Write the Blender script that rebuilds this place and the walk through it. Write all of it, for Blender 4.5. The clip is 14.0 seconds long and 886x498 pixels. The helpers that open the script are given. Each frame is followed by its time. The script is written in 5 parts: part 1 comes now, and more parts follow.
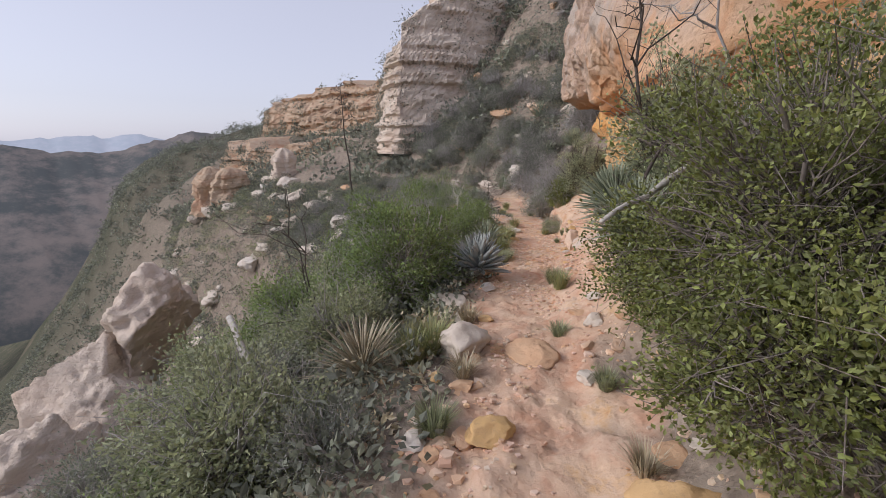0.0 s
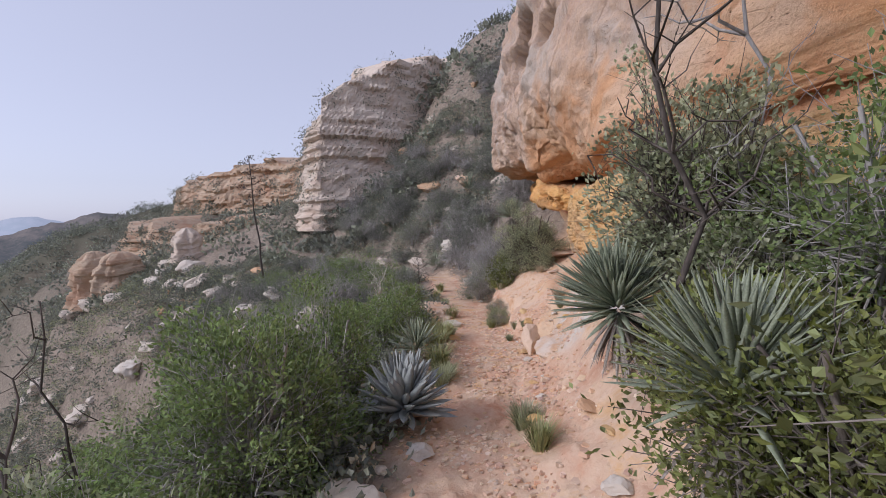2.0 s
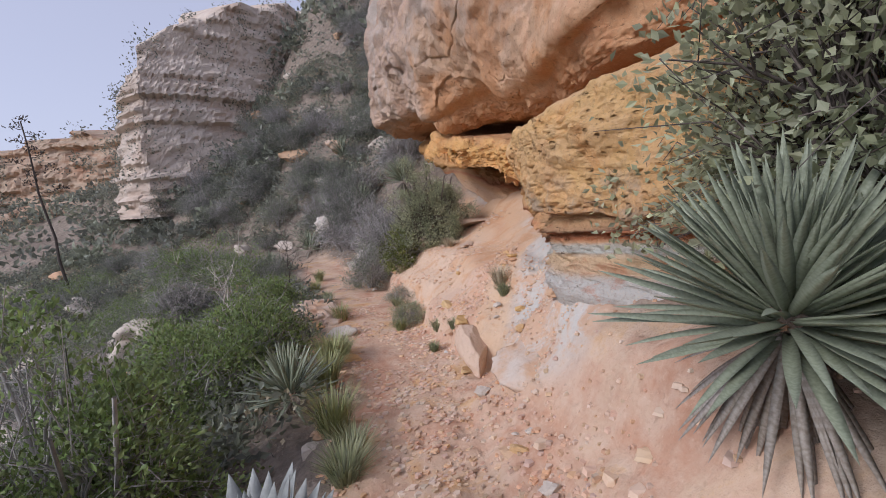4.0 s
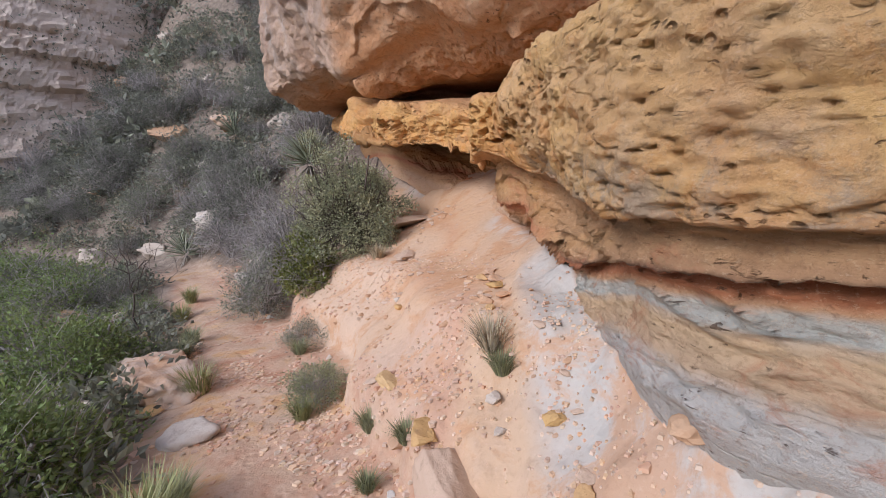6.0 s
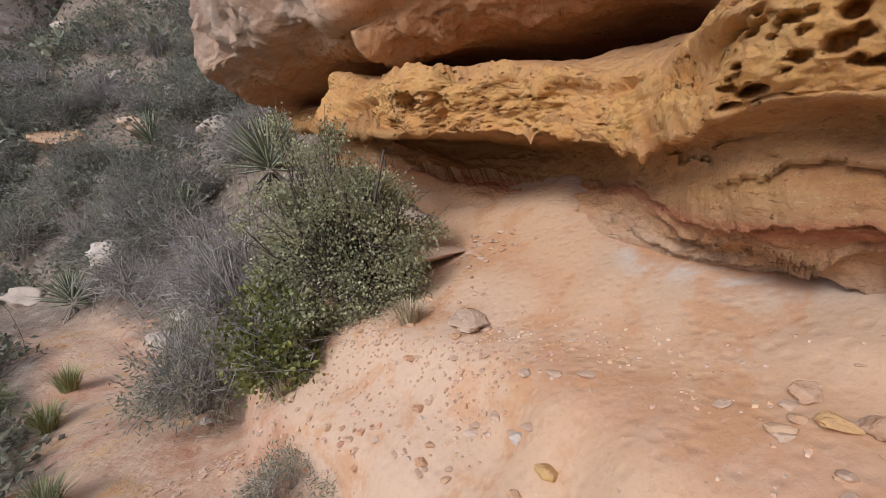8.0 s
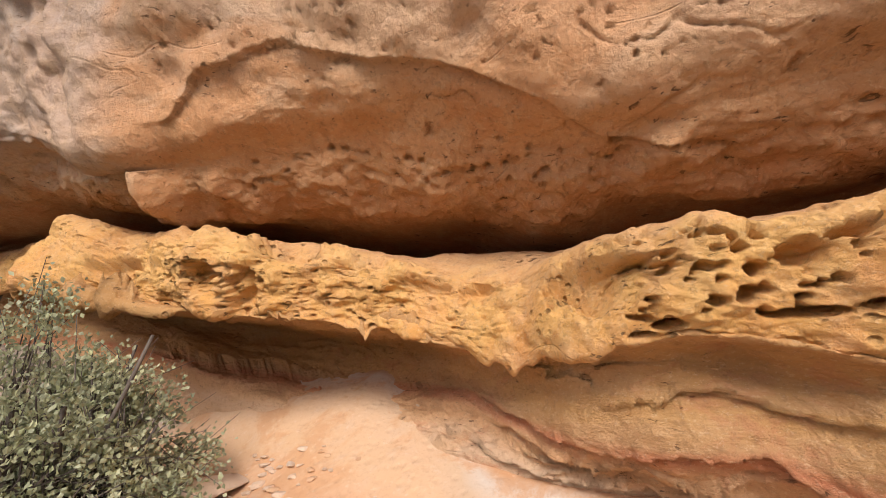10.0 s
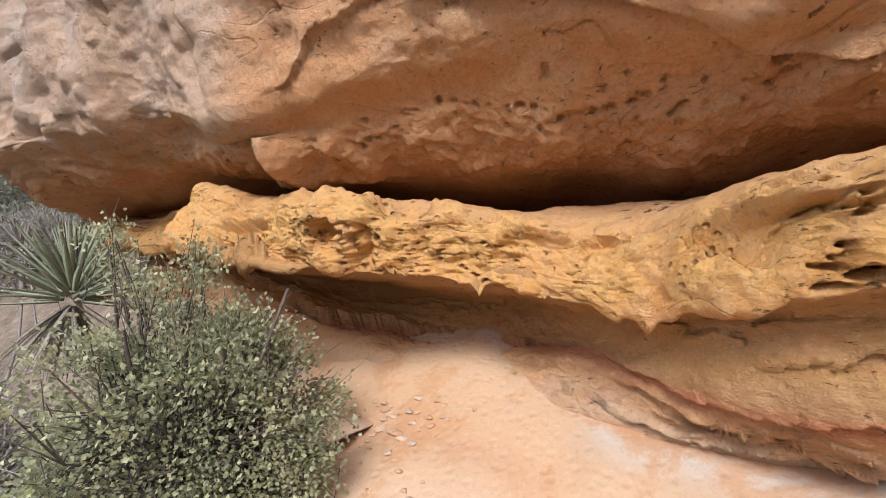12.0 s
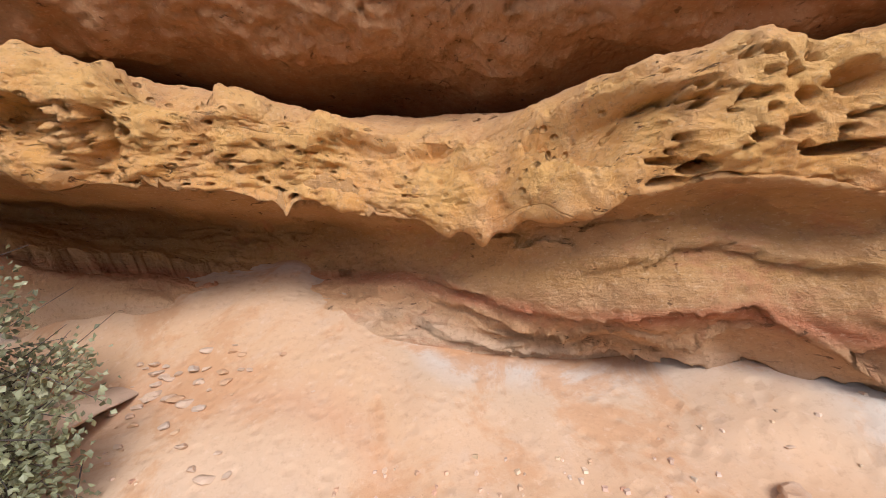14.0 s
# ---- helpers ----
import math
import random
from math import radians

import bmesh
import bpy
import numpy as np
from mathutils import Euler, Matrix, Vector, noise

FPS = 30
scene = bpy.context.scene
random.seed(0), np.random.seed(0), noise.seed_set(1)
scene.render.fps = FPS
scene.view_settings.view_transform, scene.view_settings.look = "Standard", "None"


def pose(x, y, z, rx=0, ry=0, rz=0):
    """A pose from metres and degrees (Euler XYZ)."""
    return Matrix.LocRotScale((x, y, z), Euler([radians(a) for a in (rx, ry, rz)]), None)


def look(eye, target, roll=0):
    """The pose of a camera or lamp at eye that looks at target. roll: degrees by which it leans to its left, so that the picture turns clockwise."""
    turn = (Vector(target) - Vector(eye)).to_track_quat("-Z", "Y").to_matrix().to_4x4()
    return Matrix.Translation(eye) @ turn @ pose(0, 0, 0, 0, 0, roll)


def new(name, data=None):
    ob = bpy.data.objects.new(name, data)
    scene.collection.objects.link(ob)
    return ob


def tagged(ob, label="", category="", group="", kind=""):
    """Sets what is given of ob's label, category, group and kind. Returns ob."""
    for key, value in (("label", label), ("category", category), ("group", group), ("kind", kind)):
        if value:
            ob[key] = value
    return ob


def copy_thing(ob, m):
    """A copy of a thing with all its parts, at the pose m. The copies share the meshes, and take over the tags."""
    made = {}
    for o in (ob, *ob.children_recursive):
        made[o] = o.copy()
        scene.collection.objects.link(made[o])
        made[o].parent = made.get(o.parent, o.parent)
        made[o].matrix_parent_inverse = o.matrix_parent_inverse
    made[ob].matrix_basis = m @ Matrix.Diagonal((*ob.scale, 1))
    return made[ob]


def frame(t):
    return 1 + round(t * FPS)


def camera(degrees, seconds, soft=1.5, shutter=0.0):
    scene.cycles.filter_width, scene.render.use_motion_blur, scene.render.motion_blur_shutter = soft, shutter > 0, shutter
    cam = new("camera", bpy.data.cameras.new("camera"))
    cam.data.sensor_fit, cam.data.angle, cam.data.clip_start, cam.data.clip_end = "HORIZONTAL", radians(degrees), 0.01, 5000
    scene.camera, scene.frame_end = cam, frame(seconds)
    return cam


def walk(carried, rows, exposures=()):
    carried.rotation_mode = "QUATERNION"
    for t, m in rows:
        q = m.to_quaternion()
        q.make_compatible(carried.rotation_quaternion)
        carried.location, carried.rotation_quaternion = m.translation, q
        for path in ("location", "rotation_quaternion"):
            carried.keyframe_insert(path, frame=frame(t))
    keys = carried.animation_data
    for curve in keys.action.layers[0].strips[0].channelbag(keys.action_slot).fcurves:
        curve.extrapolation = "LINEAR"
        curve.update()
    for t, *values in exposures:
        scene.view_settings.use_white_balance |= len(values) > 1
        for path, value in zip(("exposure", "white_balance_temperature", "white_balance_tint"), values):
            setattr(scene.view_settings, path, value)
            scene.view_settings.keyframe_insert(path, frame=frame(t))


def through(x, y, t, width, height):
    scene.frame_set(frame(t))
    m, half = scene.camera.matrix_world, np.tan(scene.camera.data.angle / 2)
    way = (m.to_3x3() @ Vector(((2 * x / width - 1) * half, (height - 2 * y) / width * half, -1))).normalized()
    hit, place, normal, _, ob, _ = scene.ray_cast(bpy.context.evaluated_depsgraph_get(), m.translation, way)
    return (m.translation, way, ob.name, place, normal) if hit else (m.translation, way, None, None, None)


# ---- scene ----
cam = camera(91.5, 14.0, soft=0.8)
METRES, EYE, TILT, LEAN, TURN = 10.0, 1.5, -14.0, 0.0, 0.0
ROWS = [
    (0.0, 0.0, 0.0, 0.0, 0.0, 0.0, -0.0),
    (0.5, 0.0051, 0.037, 0.0159, -11.08, 5.54, 2.1),
    (1.0, 0.016, 0.0856, 0.0269, -9.1, 7.47, 3.83),
    (1.5, 0.0185, 0.1432, 0.0337, -9.57, 6.31, 3.12),
    (2.0, 0.0269, 0.1962, 0.0444, -8.53, 9.47, 3.33),
    (2.5, 0.0307, 0.2487, 0.0522, -11.47, 9.44, 3.94),
    (3.0, 0.0317, 0.3033, 0.0608, -14.59, 8.74, 3.85),
    (3.5, 0.0399, 0.3559, 0.0676, -19.23, 6.51, 7.13),
    (6.0, 0.1354, 0.5917, 0.113, -35.24, 1.49, 11.27),
    (6.5, 0.1522, 0.6447, 0.1254, -32.44, 0.79, 11.08),
    (7.0, 0.1654, 0.7022, 0.1357, -30.02, 2.28, 11.52),
    (7.5, 0.169, 0.7585, 0.1476, -29.75, 2.22, 11.69),
    (8.0, 0.1834, 0.8016, 0.1575, -43.44, 2.83, 12.85),
    (8.5, 0.1989, 0.8343, 0.171, -66.73, 7.08, 16.54),
    (11.0, 0.1969, 0.8721, 0.1935, -77.4, 19.65, 14.91),
    (11.5, 0.197, 0.8778, 0.1933, -72.27, 16.91, 13.86),
    (12.0, 0.1994, 0.8855, 0.1931, -66.84, 15.23, 13.68),
    (12.5, 0.2128, 0.9005, 0.1951, -61.83, 14.75, 15.97),
    (13.0, 0.2238, 0.9122, 0.1966, -65.68, 12.82, 16.72),
    (13.5, 0.2309, 0.9127, 0.1933, -77.69, 7.36, 17.55),
    (14.0, 0.2342, 0.905, 0.1891, -94.0, 0.2, 17.97),
]
walk(cam, [(t, pose(0, 0, EYE, TILT, LEAN, TURN) @ pose(METRES * x, METRES * y, METRES * z, 90 + pitch, roll, yaw)) for t, x, y, z, yaw, pitch, roll in ROWS],
     exposures=[(0.0, -0.03, 6350, 14), (2.5, -0.1, 5950, 17), (3.5, -0.13, 5950, 16), (6.0, 0.07, 6000, 16), (6.6, 0.05, 6250, 17), (7.5, 0.0, 6300, 16), (8.2, -0.07, 6500, 15), (8.7, 0.08, 6800, 15),
                (10.8, 0.74, 7100, 14), (11.5, 0.66, 6800, 13), (12.5, 0.5, 6200, 11), (13.2, 0.46, 6250, 12), (14.0, 0.45, 6400, 14)])

# ---------- sky and sun: bright, hazy, thinly overcast ----------
world = bpy.data.worlds.new("hazy_sky")
scene.world = world
world.use_nodes = True
wn, wl = world.node_tree.nodes, world.node_tree.links
sky = wn.new("ShaderNodeTexSky")
sky.sky_type, sky.sun_disc = "NISHITA", False
sky.sun_elevation, sky.sun_rotation = radians(34), radians(262)
sky.air_density, sky.dust_density, sky.ozone_density = 1.0, 1.0, 2.0
pale = wn.new("ShaderNodeHueSaturation")
pale.inputs["Saturation"].default_value = 0.45
wl.new(sky.outputs[0], pale.inputs["Color"])
veil = wn.new("ShaderNodeMix")
veil.data_type = "RGBA"
veil.inputs[0].default_value, veil.inputs[7].default_value = 0.6, (4.3, 4.4, 5.4, 1)
wl.new(pale.outputs[0], veil.inputs[6])
wl.new(veil.outputs[2], wn["Background"].inputs["Color"])
wn["Background"].inputs["Strength"].default_value = 0.15
sun = bpy.data.lights.new("sun", "SUN")
sun.energy, sun.angle, sun.color = 2.3, radians(22), (1.0, 0.965, 0.92)
sun_ob = new("sun", sun)
sun_ob.matrix_basis = look((-30, 1, 20), (0, 6, 0))
scene.view_settings.exposure = 0.0


# ---------- numbers ----------
def spl(v, pts):
    """A smooth curve through (position, value) knots, flat beyond its ends."""
    xs = np.array([p[0] for p in pts], float)
    ys = np.array([p[1] for p in pts], float)
    d = np.diff(ys) / np.diff(xs)
    m = np.zeros(len(xs))
    m[1:-1] = np.where(d[:-1] * d[1:] > 0, 2 * d[:-1] * d[1:] / (d[:-1] + d[1:] + 1e-12), 0)
    m[0], m[-1] = d[0], d[-1]
    v = np.clip(np.asarray(v, float), xs[0], xs[-1])
    i = np.clip(np.searchsorted(xs, v) - 1, 0, len(xs) - 2)
    h = xs[i + 1] - xs[i]
    t = (v - xs[i]) / h
    return (ys[i] * (1 + 2 * t) * (1 - t) ** 2 + m[i] * h * t * (1 - t) ** 2
            + ys[i + 1] * t * t * (3 - 2 * t) + m[i + 1] * h * t * t * (t - 1))


def lattice(i, j, k, seed):
    h = (i * 374761393 + j * 668265263 + k * 2147483647 + seed * 974711) & 0xFFFFFFFF
    h = ((h ^ (h >> 13)) * 1274126177) & 0xFFFFFFFF
    h = ((h ^ (h >> 15)) * 2246822519) & 0xFFFFFFFF
    return ((h ^ (h >> 16)) & 0xFFFF) / 65535.0


def vnoise(x, y, z, seed=0):
    """Smooth value noise, -1 to 1."""
    x, y, z = np.broadcast_arrays(np.asarray(x, float), y, z)
    i, j, k = (np.floor(a).astype(np.int64) for a in (x, y, z))
    f, g, h = x - i, y - j, z - k
    f, g, h = (a * a * (3 - 2 * a) for a in (f, g, h))
    out = 0
    for a in (0, 1):
        for b in (0, 1):
            for c in (0, 1):
                w = (f if a else 1 - f) * (g if b else 1 - g) * (h if c else 1 - h)
                out = out + w * lattice(i + a, j + b, k + c, seed)
    return out * 2 - 1


def fbm(x, y, z, octaves=4, gain=0.5, seed=0):
    out, amp = 0, 1.0
    for o in range(octaves):
        out = out + amp * vnoise(x * 2 ** o, y * 2 ** o, z * 2 ** o, seed + o)
        amp *= gain
    return out


def sstep(a, b, v):
    t = np.clip((v - a) / (b - a), 0, 1)
    return t * t * (3 - 2 * t)


def pits(y, z, centres, depth):
    """Hollows of given centre and radius on a face: how far each point lies in."""
    out = np.zeros_like(y)
    for cy, cz, r, flat in centres:
        q = np.sqrt(((y - cy) / r) ** 2 + ((z - cz) / (r * flat)) ** 2)
        out = np.maximum(out, depth * min(1.0, r / 0.035) * sstep(1.0, 0.72, q))
    return out


# ---------- mesh makers ----------
def grid_mesh(name, X, Y, Z, material, attrs=None, smooth=True):
    n, m = X.shape
    me = bpy.data.meshes.new(name)
    idx = np.arange(n * m).reshape(n, m)
    quads = np.stack([idx[:-1, :-1], idx[1:, :-1], idx[1:, 1:], idx[:-1, 1:]], -1).reshape(-1, 4)
    me.vertices.add(n * m)
    me.vertices.foreach_set("co", np.stack([X, Y, Z], -1).astype(np.float32).ravel())
    me.loops.add(quads.size)
    me.loops.foreach_set("vertex_index", quads.astype(np.int32).ravel())
    me.polygons.add(len(quads))
    me.polygons.foreach_set("loop_start", np.arange(0, quads.size, 4, dtype=np.int32))
    me.polygons.foreach_set("use_smooth", np.full(len(quads), smooth))
    for key, val in (attrs or {}).items():
        a = me.attributes.new(key, "FLOAT", "POINT")
        a.data.foreach_set("value", np.asarray(val, np.float32).ravel())
    me.materials.append(material)
    me.update(calc_edges=True)
    me.validate()
    return me


def poly_mesh(name, verts, faces, material, smooth=False):
    """verts (n,3), faces (m,3) or (m,4) arrays."""
    verts, faces = np.asarray(verts, np.float32), np.asarray(faces, np.int32)
    me = bpy.data.meshes.new(name)
    k = faces.shape[1]
    me.vertices.add(len(verts))
    me.vertices.foreach_set("co", verts.ravel())
    me.loops.add(faces.size)
    me.loops.foreach_set("vertex_index", faces.ravel())
    me.polygons.add(len(faces))
    me.polygons.foreach_set("loop_start", np.arange(0, faces.size, k, dtype=np.int32))
    me.polygons.foreach_set("use_smooth", np.full(len(faces), smooth))
    me.materials.append(material)
    me.update(calc_edges=True)
    return me


class Tubes:
    """Collects tapered tubes along polylines into one mesh."""

    def __init__(self, sides=5):
        self.v, self.f, self.n, self.sides = [], [], 0, sides

    def add(self, pts, r0, r1, knobs=0.0, rng=None):
        pts = np.asarray(pts, float)
        n, s = len(pts), self.sides
        t = np.gradient(pts, axis=0)
        t /= np.linalg.norm(t, axis=1)[:, None] + 1e-9
        ref = np.array([0.31, 0.77, 0.55])
        a = np.cross(t, ref)
        a /= np.linalg.norm(a, axis=1)[:, None] + 1e-9
        b = np.cross(t, a)
        ang = np.arange(s) * 2 * math.pi / s
        r = np.linspace(r0, r1, n)
        if knobs:
            r = r * (1 + knobs * rng.standard_normal(n))
        ring = pts[:, None] + r[:, None, None] * (np.cos(ang)[None, :, None] * a[:, None] + np.sin(ang)[None, :, None] * b[:, None])
        self.v.append(ring.reshape(-1, 3))
        i = np.arange(n - 1)[:, None] * s
        j = np.arange(s)[None]
        k = (j + 1) % s
        self.f.append(np.stack([i + j, i + k, i + s + k, i + s + j], -1).reshape(-1, 4) + self.n)
        cap = self.n + np.arange(s)
        for c in (cap[::-1], cap + (n - 1) * s):
            q = [c[0], c[1], c[2], c[3 % s]] if s == 4 else None
            if q is None:
                for m in range(1, s - 1):
                    self.f.append(np.array([[c[0], c[m], c[m + 1], c[m + 1]]]))
        self.n += n * s

    def mesh(self, name, material):
        me = bpy.data.meshes.new(name)
        f = np.concatenate(self.f)
        faces = [tuple(q) if q[2] != q[3] else tuple(q[:3]) for q in f.tolist()]
        me.from_pydata(np.concatenate(self.v).tolist(), [], faces)
        me.materials.append(material)
        me.polygons.foreach_set("use_smooth", np.ones(len(faces), bool))
        me.update()
        return me


def part(name, me, parent, label=""):
    ob = new(name, me)
    ob.parent = parent
    return tagged(ob, label) if label else ob


def thing(name, x, y, z, label, category, group="", kind="", turn=0.0, size=1.0):
    ob = new(name)
    ob.matrix_basis = pose(x, y, z, 0, 0, turn) @ Matrix.Diagonal((size, size, size, 1))
    return tagged(ob, label, category, group, kind)


# ---------- materials ----------
class Mat:
    def __init__(self, name, rough=0.9, spec=0.2):
        self.m = bpy.data.materials.new(name)
        self.m.use_nodes = True
        self.t = self.m.node_tree
        self.b = self.t.nodes["Principled BSDF"]
        self.b.inputs["Roughness"].default_value = rough
        self.b.inputs["Specular IOR Level"].default_value = spec
        self.pos = self.node("ShaderNodeNewGeometry").outputs["Position"]

    def node(self, kind, **sets):
        n = self.t.nodes.new(kind)
        for key, val in sets.items():
            setattr(n, key, val)
        return n

    def link(self, a, b):
        self.t.links.new(a, b)

    def coord(self, sx=1, sy=1, sz=1, local=False):
        n = self.node("ShaderNodeMapping")
        src = self.node("ShaderNodeTexCoord").outputs["Object"] if local else self.pos
        self.link(src, n.inputs["Vector"])
        n.inputs["Scale"].default_value = (sx, sy, sz)
        return n.outputs[0]

    def noise(self, scale, detail=6, rough=0.6, stretch=(1, 1, 1), local=False, warp=0.0):
        n = self.node("ShaderNodeTexNoise")
        self.link(self.coord(*stretch, local=local), n.inputs["Vector"])
        n.inputs["Scale"].default_value, n.inputs["Detail"].default_value = scale, detail
        n.inputs["Roughness"].default_value, n.inputs["Distortion"].default_value = rough, warp
        return n.outputs["Fac"]

    def voro(self, scale, feature="F1", stretch=(1, 1, 1), local=False, out="Distance"):
        n = self.node("ShaderNodeTexVoronoi", feature=feature)
        self.link(self.coord(*stretch, local=local), n.inputs["Vector"])
        n.inputs["Scale"].default_value = scale
        return n.outputs[out]

    def attr(self, key):
        return self.node("ShaderNodeAttribute", attribute_name=key).outputs["Fac"]

    def math(self, op, a, b=0.0, clamp=False):
        n = self.node("ShaderNodeMath", operation=op, use_clamp=clamp)
        for s, v in zip(n.inputs, (a, b)):
            if isinstance(v, (int, float)):
                s.default_value = v
            else:
                self.link(v, s)
        return n.outputs[0]

    def ramp(self, fac, stops, interp="LINEAR"):
        n = self.node("ShaderNodeValToRGB")
        n.color_ramp.interpolation = interp
        e = n.color_ramp.elements
        for i, (p, c) in enumerate(stops):
            el = e[i] if i < 2 else e.new(p)
            el.position, el.color = p, (*c, 1) if len(c) == 3 else c
        self.link(fac, n.inputs[0])
        return n.outputs[0]

    def fac(self, v, lo, hi):
        n = self.node("ShaderNodeMapRange", interpolation_type="SMOOTHSTEP")
        self.link(v, n.inputs[0])
        n.inputs[1].default_value, n.inputs[2].default_value = lo, hi
        return n.outputs[0]

    def mix(self, fac, a, b, blend="MIX"):
        n = self.node("ShaderNodeMix", data_type="RGBA", blend_type=blend)
        for s, v in ((n.inputs[0], fac), (n.inputs[6], a), (n.inputs[7], b)):
            if isinstance(v, (int, float)):
                s.default_value = v
            elif isinstance(v, tuple):
                s.default_value = (*v, 1)
            else:
                self.link(v, s)
        return n.outputs[2]

    def vary(self, col, h=0.0, s=0.0, v=0.25):
        """Each leaf or piece a little different, by island and by object."""
        r = self.node("ShaderNodeNewGeometry").outputs["Random Per Island"]
        n = self.node("ShaderNodeHueSaturation")
        self.link(col, n.inputs["Color"])
        self.link(self.math("ADD", self.math("MULTIPLY", r, h * 2), 0.5 - h), n.inputs["Hue"])
        r2 = self.math("FRACT", self.math("MULTIPLY", r, 17.3))
        self.link(self.math("ADD", self.math("MULTIPLY", r2, v * 2), 1 - v), n.inputs["Value"])
        r3 = self.math("FRACT", self.math("MULTIPLY", r, 41.7))
        self.link(self.math("ADD", self.math("MULTIPLY", r3, s * 2), 1 - s), n.inputs["Saturation"])
        return n.outputs[0]

    def done(self, col, bump=None, strength=0.5, dist=0.02, rough=None):
        if isinstance(col, tuple):
            self.b.inputs["Base Color"].default_value = (*col, 1)
        else:
            self.link(col, self.b.inputs["Base Color"])
        if rough is not None:
            self.link(rough, self.b.inputs["Roughness"])
        if bump is not None:
            n = self.node("ShaderNodeBump")
            n.inputs["Strength"].default_value, n.inputs["Distance"].default_value = strength, dist
            self.link(bump, n.inputs["Height"])
            self.link(n.outputs[0], self.b.inputs["Normal"])
        return self.m


def leaf_mat(name, stops, h=0.02, s=0.15, v=0.35, rough=0.55, through=0.35):
    m = Mat(name, rough, 0.35)
    r = m.node("ShaderNodeNewGeometry").outputs["Random Per Island"]
    big = m.noise(2.5, 3)
    col = m.vary(m.mix(0.5, m.ramp(m.fac(big, 0.3, 0.7), [(0, stops[0]), (1, stops[-1])]),
                       m.ramp(r, [(i / (len(stops) - 1), c) for i, c in enumerate(stops)])), h, s, v)
    m.done(col)
    tr = m.node("ShaderNodeBsdfTranslucent")
    m.link(col, tr.inputs["Color"])
    mx = m.node("ShaderNodeMixShader")
    mx.inputs[0].default_value = through
    m.link(m.b.outputs[0], mx.inputs[1])
    m.link(tr.outputs[0], mx.inputs[2])
    m.link(mx.outputs[0], m.t.nodes["Material Output"].inputs["Surface"])
    return m.m


def cliff_material():
    """Weathered sandstone in beds: the bed comes from the layer attribute, weather from noise."""
    m = Mat("banded_sandstone", 0.92, 0.12)
    lay = m.attr("layer")
    wob = m.math("ADD", lay, m.math("MULTIPLY", m.math("SUBTRACT", m.noise(1.3, 5, stretch=(1, 1, 2)), 0.5), 0.05))
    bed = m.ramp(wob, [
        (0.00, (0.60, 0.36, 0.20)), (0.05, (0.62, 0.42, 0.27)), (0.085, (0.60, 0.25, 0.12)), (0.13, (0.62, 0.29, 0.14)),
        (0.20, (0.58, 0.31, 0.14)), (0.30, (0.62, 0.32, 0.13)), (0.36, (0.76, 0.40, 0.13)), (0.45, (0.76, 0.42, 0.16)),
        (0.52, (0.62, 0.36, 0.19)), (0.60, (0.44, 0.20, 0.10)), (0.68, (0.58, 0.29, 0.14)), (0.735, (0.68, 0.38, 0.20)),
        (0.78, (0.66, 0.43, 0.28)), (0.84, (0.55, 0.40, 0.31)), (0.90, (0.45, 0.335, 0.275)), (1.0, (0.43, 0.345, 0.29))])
    fine = m.noise(9, 9, 0.68)
    col = m.mix(m.fac(fine, 0.35, 0.75), bed, m.mix(0.45, bed, (0.74, 0.50, 0.30)))
    stain = m.math("MULTIPLY", m.fac(m.noise(1.7, 6, 0.65, (1, 1, 0.35)), 0.52, 0.72), 0.35)
    col = m.mix(m.math("MULTIPLY", stain, m.math("SUBTRACT", 1.0, m.math("MULTIPLY", m.fac(lay, 0.77, 0.84), 0.6))), col, (0.60, 0.22, 0.10))
    warm = m.math("MULTIPLY", m.fac(m.noise(0.9, 5, 0.6, (1, 1, 1.6), warp=0.6), 0.47, 0.6), m.math("MULTIPLY", m.fac(lay, 0.69, 0.74), m.fac(lay, 0.85, 0.80)))
    col = m.mix(m.math("MULTIPLY", warm, 0.6), col, (0.66, 0.31, 0.13))
    grey = m.math("MULTIPLY", m.fac(m.noise(1.1, 6, 0.6), 0.47, 0.68), m.fac(lay, 0.74, 0.86))
    col = m.mix(m.math("MULTIPLY", grey, 0.75), col, (0.50, 0.45, 0.40))
    pit_dark = m.math("MULTIPLY", m.fac(m.noise(5, 8, 0.75, (1, 1, 2.5)), 0.60, 0.70), 0.45)
    col = m.mix(pit_dark, col, (0.20, 0.11, 0.06))
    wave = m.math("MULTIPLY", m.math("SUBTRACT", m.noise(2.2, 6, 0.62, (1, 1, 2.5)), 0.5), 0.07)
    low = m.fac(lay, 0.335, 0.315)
    # stop 0.61: shadow line painted into the crack below the parting's lip
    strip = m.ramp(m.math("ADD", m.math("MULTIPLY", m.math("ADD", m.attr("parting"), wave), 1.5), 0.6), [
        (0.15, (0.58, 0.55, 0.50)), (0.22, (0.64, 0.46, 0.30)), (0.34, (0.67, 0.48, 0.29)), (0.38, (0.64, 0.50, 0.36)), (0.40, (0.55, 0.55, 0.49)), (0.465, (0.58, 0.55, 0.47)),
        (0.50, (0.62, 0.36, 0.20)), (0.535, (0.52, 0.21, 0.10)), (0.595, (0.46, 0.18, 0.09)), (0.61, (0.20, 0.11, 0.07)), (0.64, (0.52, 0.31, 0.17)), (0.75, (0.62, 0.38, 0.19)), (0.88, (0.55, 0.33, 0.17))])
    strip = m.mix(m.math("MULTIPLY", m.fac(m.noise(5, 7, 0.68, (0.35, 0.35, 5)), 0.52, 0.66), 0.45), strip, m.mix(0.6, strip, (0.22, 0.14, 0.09)))
